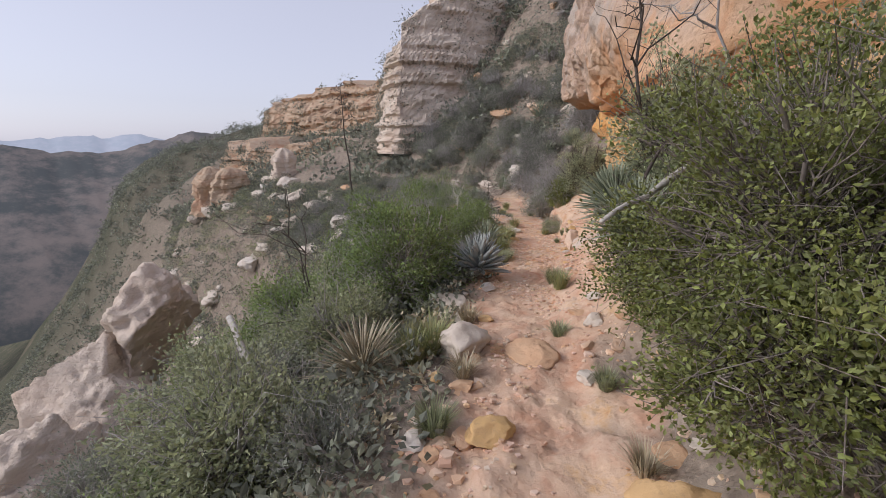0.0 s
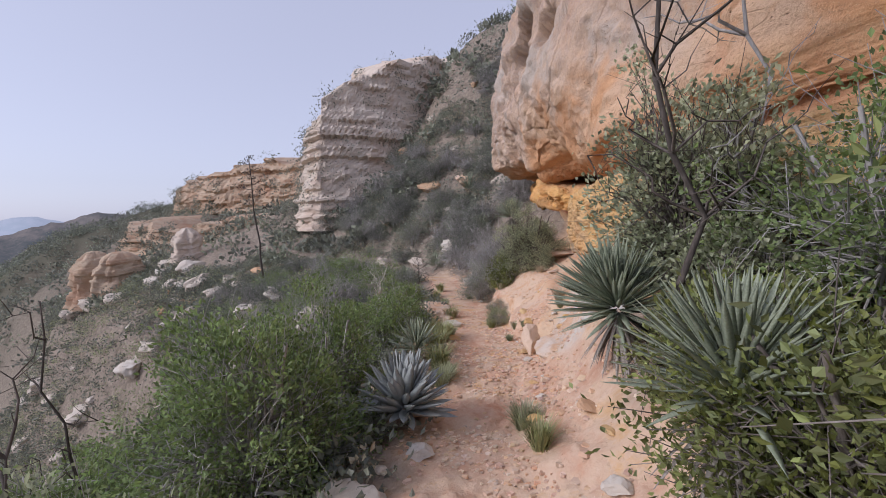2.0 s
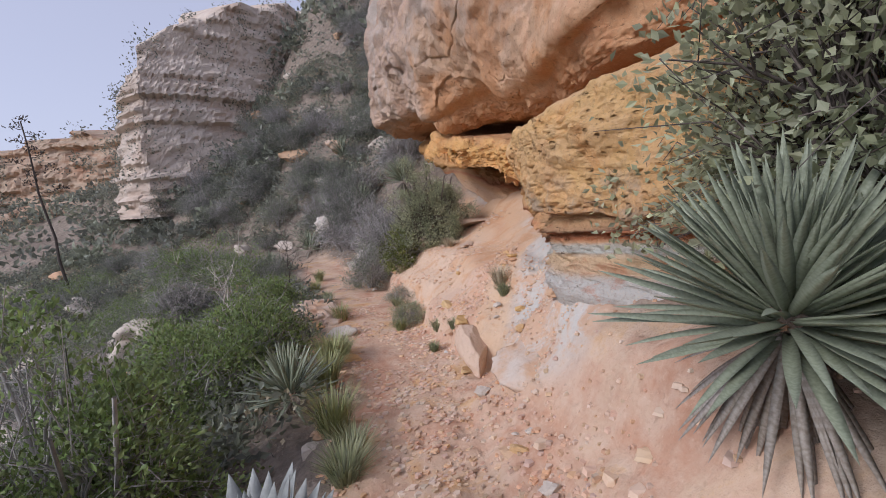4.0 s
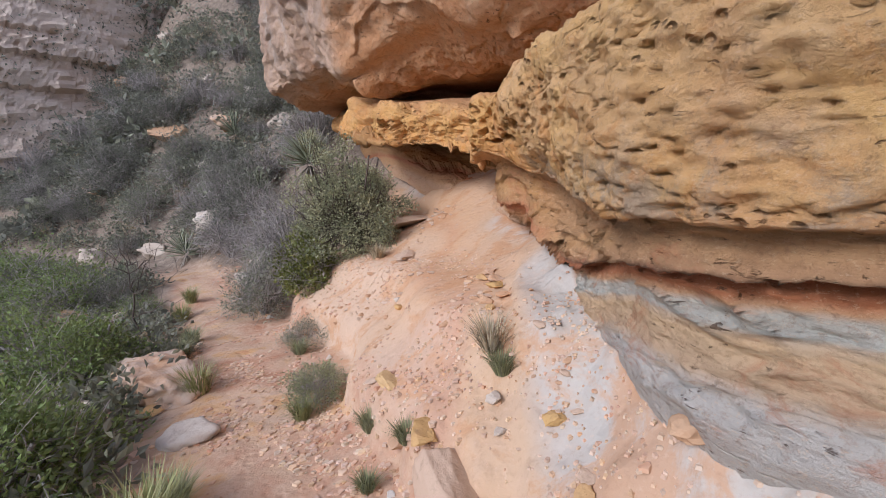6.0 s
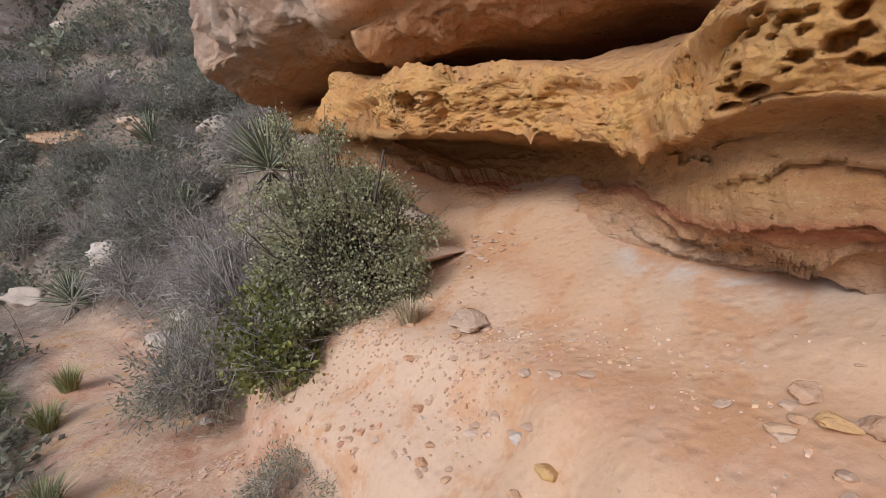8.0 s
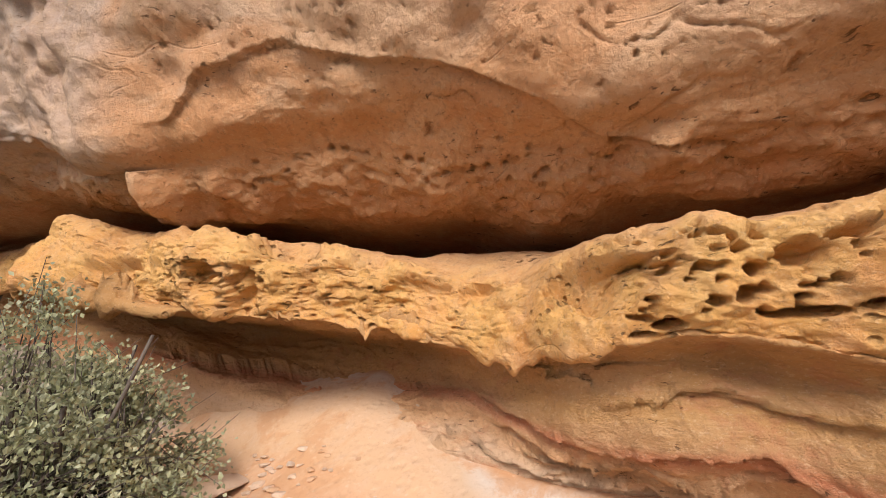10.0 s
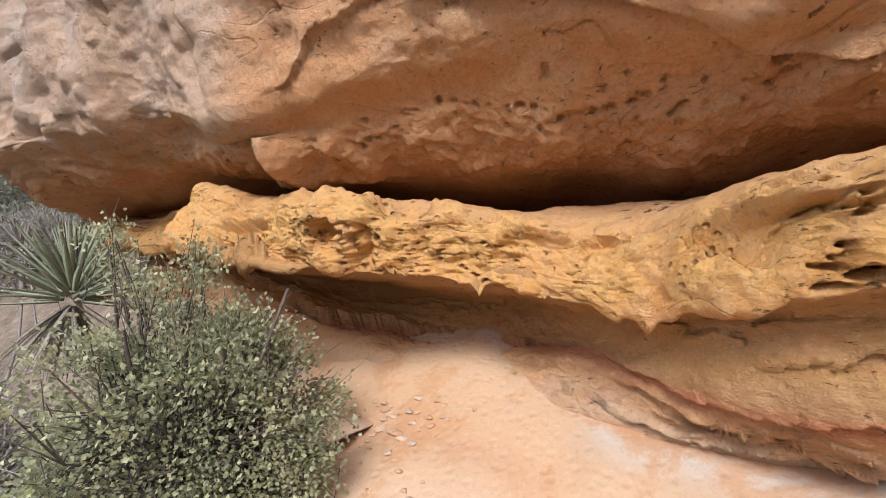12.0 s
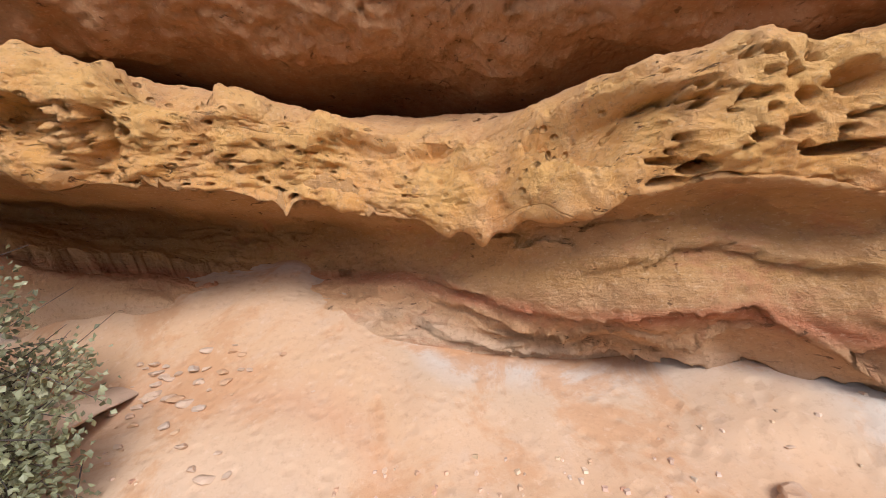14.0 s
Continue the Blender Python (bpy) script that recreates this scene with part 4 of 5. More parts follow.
# ---------- far hills ----------
def ridge(name, az0, az1, dist, heights, drop, seed, material, label):
    """A hill range seen across the canyon, as a strip of slope standing on the canyon floor."""
    az = np.radians(np.linspace(az0, az1, 260))
    v = np.linspace(0, 1, 40)[:, None]
    top = spl(np.degrees(az), heights) + fbm(az * 40, 0 * az, 0 * az, 4, 0.5, seed) * dist * 0.004
    d = dist * (1 - 0.35 * (1 - v)) * np.ones_like(az)[None]
    Z = -drop + (top + drop) * v ** 0.8
    X, Y = np.sin(az)[None] * d, np.cos(az)[None] * d
    n = fbm(X * 0.02, Y * 0.02, Z * 0.03, 5, 0.55, seed + 4) * dist * 0.02 * (1 - v)
    X, Y = X + n, Y + n
    ob = new(name, grid_mesh(name, X, Y, Z, material))
    return tagged(ob, label, "hill", kind="structure")


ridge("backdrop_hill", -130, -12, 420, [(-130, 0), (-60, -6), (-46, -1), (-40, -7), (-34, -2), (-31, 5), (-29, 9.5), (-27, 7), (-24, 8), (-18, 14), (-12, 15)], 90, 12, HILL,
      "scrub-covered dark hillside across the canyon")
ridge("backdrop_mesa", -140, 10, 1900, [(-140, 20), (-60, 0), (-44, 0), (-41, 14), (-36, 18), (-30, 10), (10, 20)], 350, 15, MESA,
      "long mesa on the horizon, its haze painted pale blue")


# ---------- plants ----------
def leaves_mesh(name, pts, out, rng, length, width, material, spread=0.9):
    """Many small folded leaves at pts, leaning along out."""
    n = len(pts)
    d = out + rng.standard_normal((n, 3)) * spread
    d /= np.linalg.norm(d, axis=1)[:, None] + 1e-9
    w = np.cross(d, rng.standard_normal((n, 3)))
    w /= np.linalg.norm(w, axis=1)[:, None] + 1e-9
    up = np.cross(w, d)
    ln = length * rng.uniform(0.6, 1.25, (n, 1))
    wd = width * rng.uniform(0.7, 1.2, (n, 1)) * 0.5
    mid = pts + d * ln * 0.5
    v = np.stack([pts, mid + w * wd + up * wd * 0.35, pts + d * ln, mid - w * wd + up * wd * 0.35], 1).reshape(-1, 3)
    b = np.arange(n)[:, None] * 4
    f = np.concatenate([b + [0, 1, 2], b + [0, 2, 3]], 0)
    return poly_mesh(name, v, f, material)


def shrub_parts(rng, rx, ry, rz, clumps, per, leaf, width, leaf_material, wood, limbs=9, bare=0.0, clump_r=0.16, stem=0.018, lift=0.15, flat=1.0):
    """Stems from one root, and foliage in clumps at the twigs' ends. Base at z 0, height rz."""
    tubes = Tubes(4)
    heads = []
    # clump centres: an uneven shell with gaps
    while len(heads) < clumps:
        p = rng.standard_normal(3)
        p /= np.linalg.norm(p)
        p[2] = abs(p[2])
        r = rng.uniform(0.45, 1.0) ** 0.5
        lump = 0.78 + 0.32 * math.sin(3.1 * p[0] + 5 * p[1] + 2 * clumps) * math.cos(4.3 * p[2] + 2.7 * p[0])
        q = p * r * lump
        heads.append((q[0] * rx, q[1] * ry, (lift + (1 - lift) * max(0.02, q[2] * flat)) * rz))
    heads = np.array(heads)
    main = []
    for k in range(limbs):
        a = 2 * math.pi * (k + rng.uniform(-0.3, 0.3)) / limbs
        tip = np.array([math.cos(a) * rx * 0.5, math.sin(a) * ry * 0.5, rz * rng.uniform(0.45, 0.75)])
        mid = tip * (0.45, 0.45, 0.5) + rng.standard_normal(3) * 0.05
        tubes.add([(tip[0] * 0.05, tip[1] * 0.05, -0.06), mid, tip], stem, stem * 0.55, 0.1, rng)
        main.append((mid, tip))
    for h in heads:
        m = min(main, key=lambda q: np.sum((q[1] - h) ** 2))
        mid = (m[0] + h) / 2 + rng.standard_normal(3) * 0.05
        tubes.add([m[0], mid, h], stem * 0.5, stem * 0.14)
        for _ in range(2):
            tubes.add([mid, (mid + h) / 2 + rng.standard_normal(3) * clump_r * 0.7, h + rng.standard_normal(3) * clump_r * 1.1], stem * 0.28, stem * 0.08)
    keep = heads[rng.uniform(0, 1, len(heads)) >= bare]
    k = np.repeat(np.arange(len(keep)), per)
    off = rng.standard_normal((len(k), 3)) * clump_r * (0.6, 0.6, 0.5)
    pts = keep[k] + off
    pts[:, 2] = np.maximum(pts[:, 2], 0.02)
    out = pts - np.array([0, 0, rz * 0.35])
    out /= np.linalg.norm(out, axis=1)[:, None] + 1e-9
    out[:, 2] += 0.35
    return tubes.mesh("branchwork", wood), leaves_mesh("foliage", pts, out, rng, leaf, width, leaf_material)


def shrub(name, x, y, label, seed, size, turn=0.0, sink=0.03, z=None, group="", **how):
    rng = np.random.default_rng(seed)
    zz = ground_z(x, y) - sink if z is None else z
    ob = thing(name, x, y, zz, label, "shrub", group, turn=turn)
    st, fo = shrub_parts(rng, *size, **how)
    part("branchwork", st, ob, "grey woody stems and twigs")
    part("foliage", fo, ob)
    return ob


# the large evergreen bush that crowds the path, and its neighbours uphill
shrub("oak_bush", 1.92, 1.95, "dense olive-green scrub oak bush crowding the path", 11, (1.12, 1.35, 1.75), clumps=460, per=86, leaf=0.034, width=0.019,
      leaf_material=OAK, wood=OAKWOOD, limbs=14, clump_r=0.14, lift=0.02)
shrub("oak_bush", 2.85, 1.75, "tall dark green oak shrub against the cliff", 35, (0.75, 0.8, 2.75), clumps=230, per=70, leaf=0.04, width=0.022,
      leaf_material=OAK, wood=OAKWOOD, limbs=10, clump_r=0.15, lift=0.2)
shrub("oak_bush", 2.6, 0.1, "olive-green scrub oak bush beside the path", 12, (1.1, 1.1, 1.7), clumps=200, per=72, leaf=0.034, width=0.019,
      leaf_material=OAK, wood=OAKWOOD, limbs=10, clump_r=0.15, lift=0.02)
shrub("oak_bush", 2.75, 3.6, "tall thin oak shrub with dead twigs by the cliff", 13, (1.0, 1.0, 1.9), clumps=220, per=60, leaf=0.04, width=0.024,
      leaf_material=GREEN, wood=TWIG, limbs=10, clump_r=0.14, bare=0.15, lift=0.05)
shrub("oak_bush", 2.42, 4.28, "dark green shrub crowding a large yucca", 17, (0.5, 0.42, 1.0), clumps=130, per=65, leaf=0.045, width=0.028,
      leaf_material=HOLLY, wood=BARK, limbs=8, clump_r=0.12, lift=0.1)
shrub("oak_bush", 1.98, 3.85, "dark green shrub beside a yucca", 20, (0.45, 0.42, 0.75), clumps=120, per=65, leaf=0.042, width=0.025,
      leaf_material=OAK, wood=BARK, limbs=8, clump_r=0.11, lift=0.05)
shrub("grey_shrub", 2.72, 12.0, "grey-green brush beside the holly bush", 29, (0.6, 0.65, 1.0), clumps=120, per=45, leaf=0.05, width=0.012,
      leaf_material=SAGE, wood=TWIG, limbs=12, clump_r=0.12, bare=0.15)
shrub("grey_shrub", 3.0, 2.5, "tall grey-green shrub against the cliff", 18, (0.75, 0.9, 2.5), clumps=190, per=45, leaf=0.05, width=0.018,
      leaf_material=SAGE, wood=TWIG, limbs=12, clump_r=0.17, bare=0.2, lift=0.1)
shrub("grey_shrub", 3.05, 0.9, "tall grey-green shrub against the cliff", 19, (0.8, 0.9, 2.6), clumps=180, per=45, leaf=0.05, width=0.018,
      leaf_material=SAGE, wood=TWIG, limbs=12, clump_r=0.17, bare=0.2, lift=0.1)
shrub("oak_bush", 2.6, 4.85, "broad-leaved green shrub over a yucca below the cliff", 14, (0.8, 1.0, 2.15), clumps=300, per=62, leaf=0.046, width=0.03,
      leaf_material=HOLLY, wood=BARK, limbs=10, clump_r=0.13, bare=0.08, lift=0.12)
shrub("oak_bush", 1.72, 2.98, "olive-green scrub oak bush with a broken branch", 15, (0.68, 0.78, 1.0), clumps=230, per=86, leaf=0.034, width=0.019,
      leaf_material=OAK, wood=OAKWOOD, limbs=10, clump_r=0.12, lift=0.02)
shrub("oak_bush", 1.75, 0.72, "low olive-green scrub oak bush at the path's edge", 36, (0.6, 0.7, 0.75), clumps=120, per=80, leaf=0.034, width=0.019,
      leaf_material=OAK, wood=OAKWOOD, limbs=8, clump_r=0.12, lift=0.02)
shrub("oak_bush", 1.47, 1.6, "low olive-green scrub oak bush at the path's edge", 16, (0.62, 0.85, 0.72), clumps=170, per=84, leaf=0.034, width=0.019,
      leaf_material=OAK, wood=OAKWOOD, limbs=8, clump_r=0.12, lift=0.02)
shrub("low_shrub", 2.27, 8.88, "low dense olive-green shrub beside the path", 71, (0.24, 0.24, 0.36), clumps=60, per=60, leaf=0.03, width=0.007,
      leaf_material=DRAB, wood=TWIG, limbs=10, clump_r=0.05, stem=0.006)
shrub("low_shrub", 2.66, 10.28, "low silvery shrub at the foot of the ledge", 72, (0.3, 0.34, 0.26), clumps=60, per=50, leaf=0.025, width=0.007,
      leaf_material=SAGE, wood=DEAD, limbs=10, clump_r=0.06, stem=0.005)
shrub("low_shrub", 1.5, 10.95, "low silvery shrub on the path's outer edge", 73, (0.3, 0.3, 0.3), clumps=60, per=50, leaf=0.025, width=0.007,
      leaf_material=SAGE, wood=DEAD, limbs=10, clump_r=0.06, stem=0.005)
# feathery green bushes on the canyon side
FEATHER = dict(leaf=0.044, width=0.021, leaf_material=GREEN, wood=TWIG, clump_r=0.125, lift=0.03)
for x, y, s, cl, seed in [(-0.62, 5.15, (0.88, 0.85, 1.72), 230, 21), (-0.30, 6.6, (0.8, 0.8, 1.66), 190, 22), (-1.25, 2.35, (0.9, 0.8, 0.95), 190, 23), (-0.95, 3.95, (0.65, 0.65, 1.05), 140, 19), (-1.75, 4.9, (0.85, 0.75, 1.25), 160, 18), (-1.5, 6.3, (0.85, 0.8, 1.35), 140, 17), (-1.9, 3.6, (0.85, 0.9, 0.95), 150, 24),
                          (-2.3, 5.9, (0.95, 0.9, 1.3), 150, 25), (0.55, 9.0, (0.7, 0.75, 0.95), 150, 26), (0.75, 10.9, (0.75, 0.8, 1.0), 150, 27), (0.1, 8.3, (0.8, 0.8, 1.0), 130, 28)]:
    shrub("mahogany_bush", x, y, "feathery fresh-green bush on the canyon side of the path", seed, s, clumps=int(cl * 1.3), per=68, limbs=10, group="feathery bushes below the path", **(dict(FEATHER, leaf_material=DRAB) if seed in (23, 24, 25, 19) else FEATHER))
# the leathery grey-green bush in front of the overhang
shrub("holly_bush", 3.68, 11.12, "leathery grey-green bush in front of the rock shelter", 31, (0.86, 0.98, 1.66), clumps=360, per=100, leaf=0.028, width=0.022,
      leaf_material=HOLLY, wood=BARK, limbs=12, clump_r=0.10, lift=0.04, sink=0.05)
shrub("holly_bush", 3.02, 10.95, "low bright green bush under a larger grey-green one", 32, (0.4, 0.42, 0.78), clumps=90, per=60, leaf=0.04, width=0.028,
      leaf_material=OAK, wood=TWIG, limbs=8, clump_r=0.11, lift=0.02)

# shrubs of the slopes: a few kinds, each built once and then repeated
KINDS = []
for name, label, seed, size, how in [
        ("slope_shrub", "dark grey-green shrub on the stony slope", 41, (0.7, 0.7, 0.9), dict(clumps=70, per=40, leaf=0.05, width=0.022, leaf_material=DARK, wood=TWIG)),
        ("slope_shrub", "pale grey-green shrub on the stony slope", 42, (0.6, 0.65, 0.75), dict(clumps=70, per=40, leaf=0.045, width=0.018, leaf_material=SAGE, wood=TWIG)),
        ("bare_shrub", "leafless grey-purple shrub on the slope", 43, (0.6, 0.6, 0.85), dict(clumps=110, per=6, leaf=0.04, width=0.02, leaf_material=SAGE, wood=TWIG, bare=0.7)),
        ("slope_shrub", "fresh green shrub on the stony slope", 44, (0.7, 0.7, 0.85), dict(clumps=80, per=40, leaf=0.045, width=0.02, leaf_material=GREEN, wood=TWIG))]:
    KINDS.append(shrub(name, 0, -14 - seed * 0.01, label, seed, size, group="shrubs of the slopes", **how))


def place_shrub(k, x, y, size, turn):
    return copy_thing(KINDS[k], pose(x, y, ground_z(x, y) - 0.05, 0, 0, turn) @ Matrix.Diagonal((size, size, size * random.uniform(0.85, 1.15), 1)))


random.seed(5)
n = 0
while n < 270:
    uphill = n < 110
    y = random.uniform(12.2, 26) if uphill else random.uniform(0.6, 22)
    tx = float(trail_x(np.array([y]))[0])
    u = random.uniform(0.75, 11) if uphill else -random.uniform(0.95, 6.5)
    x = tx + u
    if uphill and y < 15.5 and x > 2.9:
        continue
    k = random.choice((0, 0, 1, 2, 2)) if uphill else random.choice((0, 1, 1, 3, 3, 2))
    place_shrub(k, x, y, random.uniform(0.6, 1.15) * (0.85 if y < 14 else 1.25) * (1.0 if abs(u) > 1.6 else 0.6), random.uniform(0, 360))
    n += 1


for i in range(16):
    y = random.uniform(12.8, 18)
    place_shrub(2, random.uniform(0.9, 1.6) + float(trail_x(np.array([y]))[0]) if y < 15.8 else random.uniform(2.6, 5.5), y, random.uniform(0.9, 1.3), random.uniform(0, 360))


def far_scrub(name, label, count, xr, yr, seed, material, clear, size=1.0, leaf=0.32, per=46):
    """Scrub too far to count: a cloud of leaf clumps over the slopes, in one mesh."""
    rng = np.random.default_rng(seed)
    x, y = rng.uniform(*xr, count), rng.uniform(*yr, count)
    ok = clear(x, y)
    x, y = x[ok], y[ok]
    z = land(x, y)
    s = size * rng.uniform(0.6, 1.5, len(x)) * (1 + np.clip(np.hypot(x, y) - 30, 0, 200) * 0.008)
    k = np.repeat(np.arange(len(x)), per)
    d = rng.standard_normal((len(k), 3))
    d /= np.linalg.norm(d, axis=1)[:, None]
    d[:, 2] = np.abs(d[:, 2])
    p = np.stack([x, y, z], 1)[k] + d * s[k][:, None] * rng.uniform(0.5, 1.0, (len(k), 1)) * (0.8, 0.8, 0.75)
    ob = new(name, leaves_mesh(name, p, d, rng, leaf, leaf * 0.6, material))
    return tagged(ob, label, "scrub", kind="stuff")


far_scrub("hillside_scrub", "dark scrub scattered over the hillside", 2600, (-70, 40), (22, 130), 61, DARK, lambda x, y: np.abs(x - trail_x(y)) < 55)
far_scrub("hillside_brush", "grey-green brush scattered over the hillside", 1500, (-70, 40), (22, 130), 62, SAGE, lambda x, y: np.abs(x - trail_x(y)) < 50)


def beside(x, y):
    u = x - trail_x(y)
    gaps = fbm(x * 0.8, y * 0.8, 0 * x, 2, 0.5, 91) > -0.4
    return gaps & ((u < -0.75) & (u > -8)) | gaps & ((u > 0.9) & (u < 9) & (y > 12.2) & ((x < 3.0) | (y > 16)))


def uphill(x, y):
    u = x - trail_x(y)
    return (u > 1.2) & (u < 15) & ((y > 16) | (x < 2.9))


far_scrub("gully_scrub", "dense grey-green scrub filling the gully beside the cliff", 480, (-6, 14), (14, 34), 66, DARK, uphill, 0.8, 0.13, 70)
far_scrub("gully_brush", "pale grey brush filling the gully beside the cliff", 420, (-6, 14), (14, 34), 67, SAGE, uphill, 0.65, 0.11, 60)
far_scrub("brink_scrub", "dull green scrub on the steep canyon side", 2900, (-24, -3), (0, 40), 68, DARK, lambda x, y: (x < trail_x(y) - 3.5) & (x > trail_x(y) - 17), 0.75, 0.11, 75)
far_scrub("brink_brush", "grey-green brush on the steep canyon side", 2400, (-24, -3), (0, 40), 69, DRAB, lambda x, y: (x < trail_x(y) - 3.5) & (x > trail_x(y) - 17), 0.6, 0.10, 65)


def cliff_scrub(name, label, wall, count, seed, material, size, leaf, per=55):
    """Scrub rooted on the ledges of a layered cliff, in one mesh."""
    rng = np.random.default_rng(seed)
    X, Y, Z = spots[wall]
    i, j = rng.integers(int(X.shape[0] * 0.15), X.shape[0], count), rng.integers(0, X.shape[1], count)
    k = np.repeat(np.arange(count), per)
    d = rng.standard_normal((len(k), 3))
    d /= np.linalg.norm(d, axis=1)[:, None]
    s = size * rng.uniform(0.5, 1.3, count)
    p = np.stack([X[i, j], Y[i, j], Z[i, j]], 1)[k] + d * s[k][:, None] * rng.uniform(0.3, 1.0, (len(k), 1))
    ob = new(name, leaves_mesh(name, p, d, rng, leaf, leaf * 0.55, material))
    return tagged(ob, label, "scrub", kind="stuff")


cliff_scrub("buttress_scrub", "grey-green scrub on the ledges of a pale cliff", "cliff_buttress", 300, 81, DARK, 0.7, 0.12)
cliff_scrub("rim_scrub", "dark scrub on the ledges of a rusty cliff", "cliff_rim", 220, 82, DARK, 0.9, 0.25)
cliff_scrub("shelf_scrub", "dark scrub on low rusty ledges", "cliff_shelf", 120, 83, DARK, 0.7, 0.2)
far_scrub("slope_undergrowth", "grey-green undergrowth covering the slope beside the path", 5800, (-9, 9), (0, 26), 63, SAGE, beside, 0.36, 0.075, 55)
far_scrub("slope_dry_brush", "dry brown brush covering the slope beside the path", 2200, (-9, 9), (0, 26), 64, STRAW, beside, 0.28, 0.07, 40)
far_scrub("slope_green_brush", "dull green brush covering the slope beside the path", 4800, (-9, 9), (0, 26), 65, DARK, beside, 0.4, 0.08, 50)


# ---------- rosettes: agave, yucca, grass ----------
def blade(name, length, width, thick, cup, material, bend=0.0, cells=7):
    """One stiff leaf along +x from the root, cupped, thick at the base, with a sharp tip."""
    t = np.linspace(0, 1, cells)
    w = width * np.where(t < 0.45, 0.72 + 0.28 * np.sin(t / 0.45 * math.pi / 2), np.cos((t - 0.45) / 0.55 * math.pi / 2) ** 0.8) * 0.5 + 0.0008
    v, f = [], []
    for ti, wi in zip(t, w):
        x, z = ti * length, bend * ti * ti * length
        v += [(x, -wi, z + cup * wi), (x, 0, z - 0.0), (x, wi, z + cup * wi), (x, 0, z - thick * (1 - ti) - 0.002)]
    for i in range(cells - 1):
        a = i * 4
        for j in range(4):
            k = (j + 1) % 4
            f.append((a + j, a + k, a + 4 + k, a + 4 + j))
    return poly_mesh(name, np.array(v), np.array(f), material, smooth=True)


def rosette(name, x, y, label, category, meshes, count, seed, size, low=-12, high=82, z=None, part_name="leaf", tilt=(0, 0), root=0.05, group=""):
    """Leaves set in a spiral about a short stem; each leaf is a part."""
    rng = random.Random(seed)
    ob = thing(name, x, y, ground_z(x, y) if z is None else z, label, category, group, size=size)
    ob.matrix_basis = ob.matrix_basis @ pose(0, 0, 0, tilt[0], tilt[1], 0)
    for i in range(count):
        t = (i + 0.5) / count
        e = low + (high - low) * t ** 0.85 + rng.uniform(-5, 5)
        a = i * 137.5 + rng.uniform(-8, 8)
        leaf = part(part_name, meshes[0 if rng.random() < 0.8 or len(meshes) < 2 else 1], ob)
        s = (0.95 - 0.35 * max(0, t - 0.55)) * rng.uniform(0.85, 1.08)
        leaf.matrix_basis = pose(0, 0, root + 0.10 * t, 0, 0, a) @ pose(0, 0, 0, 0, -e, 0) @ pose(root * 0.6, 0, 0, rng.uniform(-12, 12)) @ Matrix.Diagonal((s, s, s, 1))
    return ob


AG = [blade("leaf", 0.40, 0.084, 0.03, 0.5, AGAVE, 0.12)]
YU = [blade("leaf", 0.62, 0.05, 0.014, 0.45, YUCCA, 0.02), blade("leaf", 0.60, 0.042, 0.012, 0.4, YUCCA, -0.12)]
DRY = [blade("leaf", 0.60, 0.034, 0.008, 0.3, WITHER, -0.1)]
rosette("agave", 0.47, 5.42, "blue-grey agave rosette beside the path", "agave", AG, 95, 3, 1.0, -10, 84, ground_z(0.47, 5.42) + 0.05, root=0.10)


def yucca(x, y, size, seed, label, count=130, z=None, tilt=(0, 0), skirt=34, low=-6):
    ob = rosette("yucca", x, y, label, "yucca", YU, count, seed, size, low, 86, z, tilt=tilt, root=0.16, group="yuccas by the cliff")
    rng = random.Random(seed + 50)
    for i in range(skirt):
        leaf = part("dead_leaf", DRY[0], ob, "dry straw-coloured hanging leaf")
        leaf.matrix_basis = pose(0, 0, 0.14, 0, 0, rng.uniform(0, 360)) @ pose(0, 0, 0, 0, rng.uniform(35, 78), 0) @ pose(0.03, 0, 0) @ Matrix.Diagonal((1, 1, 1, 1))
    return ob


yucca(2.0, 4.8, 0.76, 5, "large green yucca with a skirt of dead leaves beside the path", 170, ground_z(2.0, 4.8) + 0.26, (12, -24), 80, 4)
yucca(1.52, 3.32, 0.68, 6, "green yucca half hidden under a bush", 130, 0.68)
yucca(3.55, 12.1, 0.72, 7, "grey-green yucca behind a bush under the overhang", 110, 1.28)
yucca(0.75, 7.35, 0.62, 8, "small green yucca behind the agave", 80, skirt=10)
rosette("yucca", -0.62, 3.05, "dry straw-coloured yucca on the slope below the path", "yucca", [blade("leaf", 0.55, 0.026, 0.008, 0.3, STRAW, -0.15)], 110, 9, 0.85, 8, 80, root=0.1, group="yuccas by the cliff")
for i, (x, y, s) in enumerate([(2.3, 16.6, 0.8), (3.1, 17.6, 0.9), (4.2, 19.5, 1.0), (1.2, 16.2, 0.6), (3.9, 16.4, 0.8)]):
    yucca(x, y, s, 80 + i, "green yucca among shrubs on the slope", 60, skirt=10)


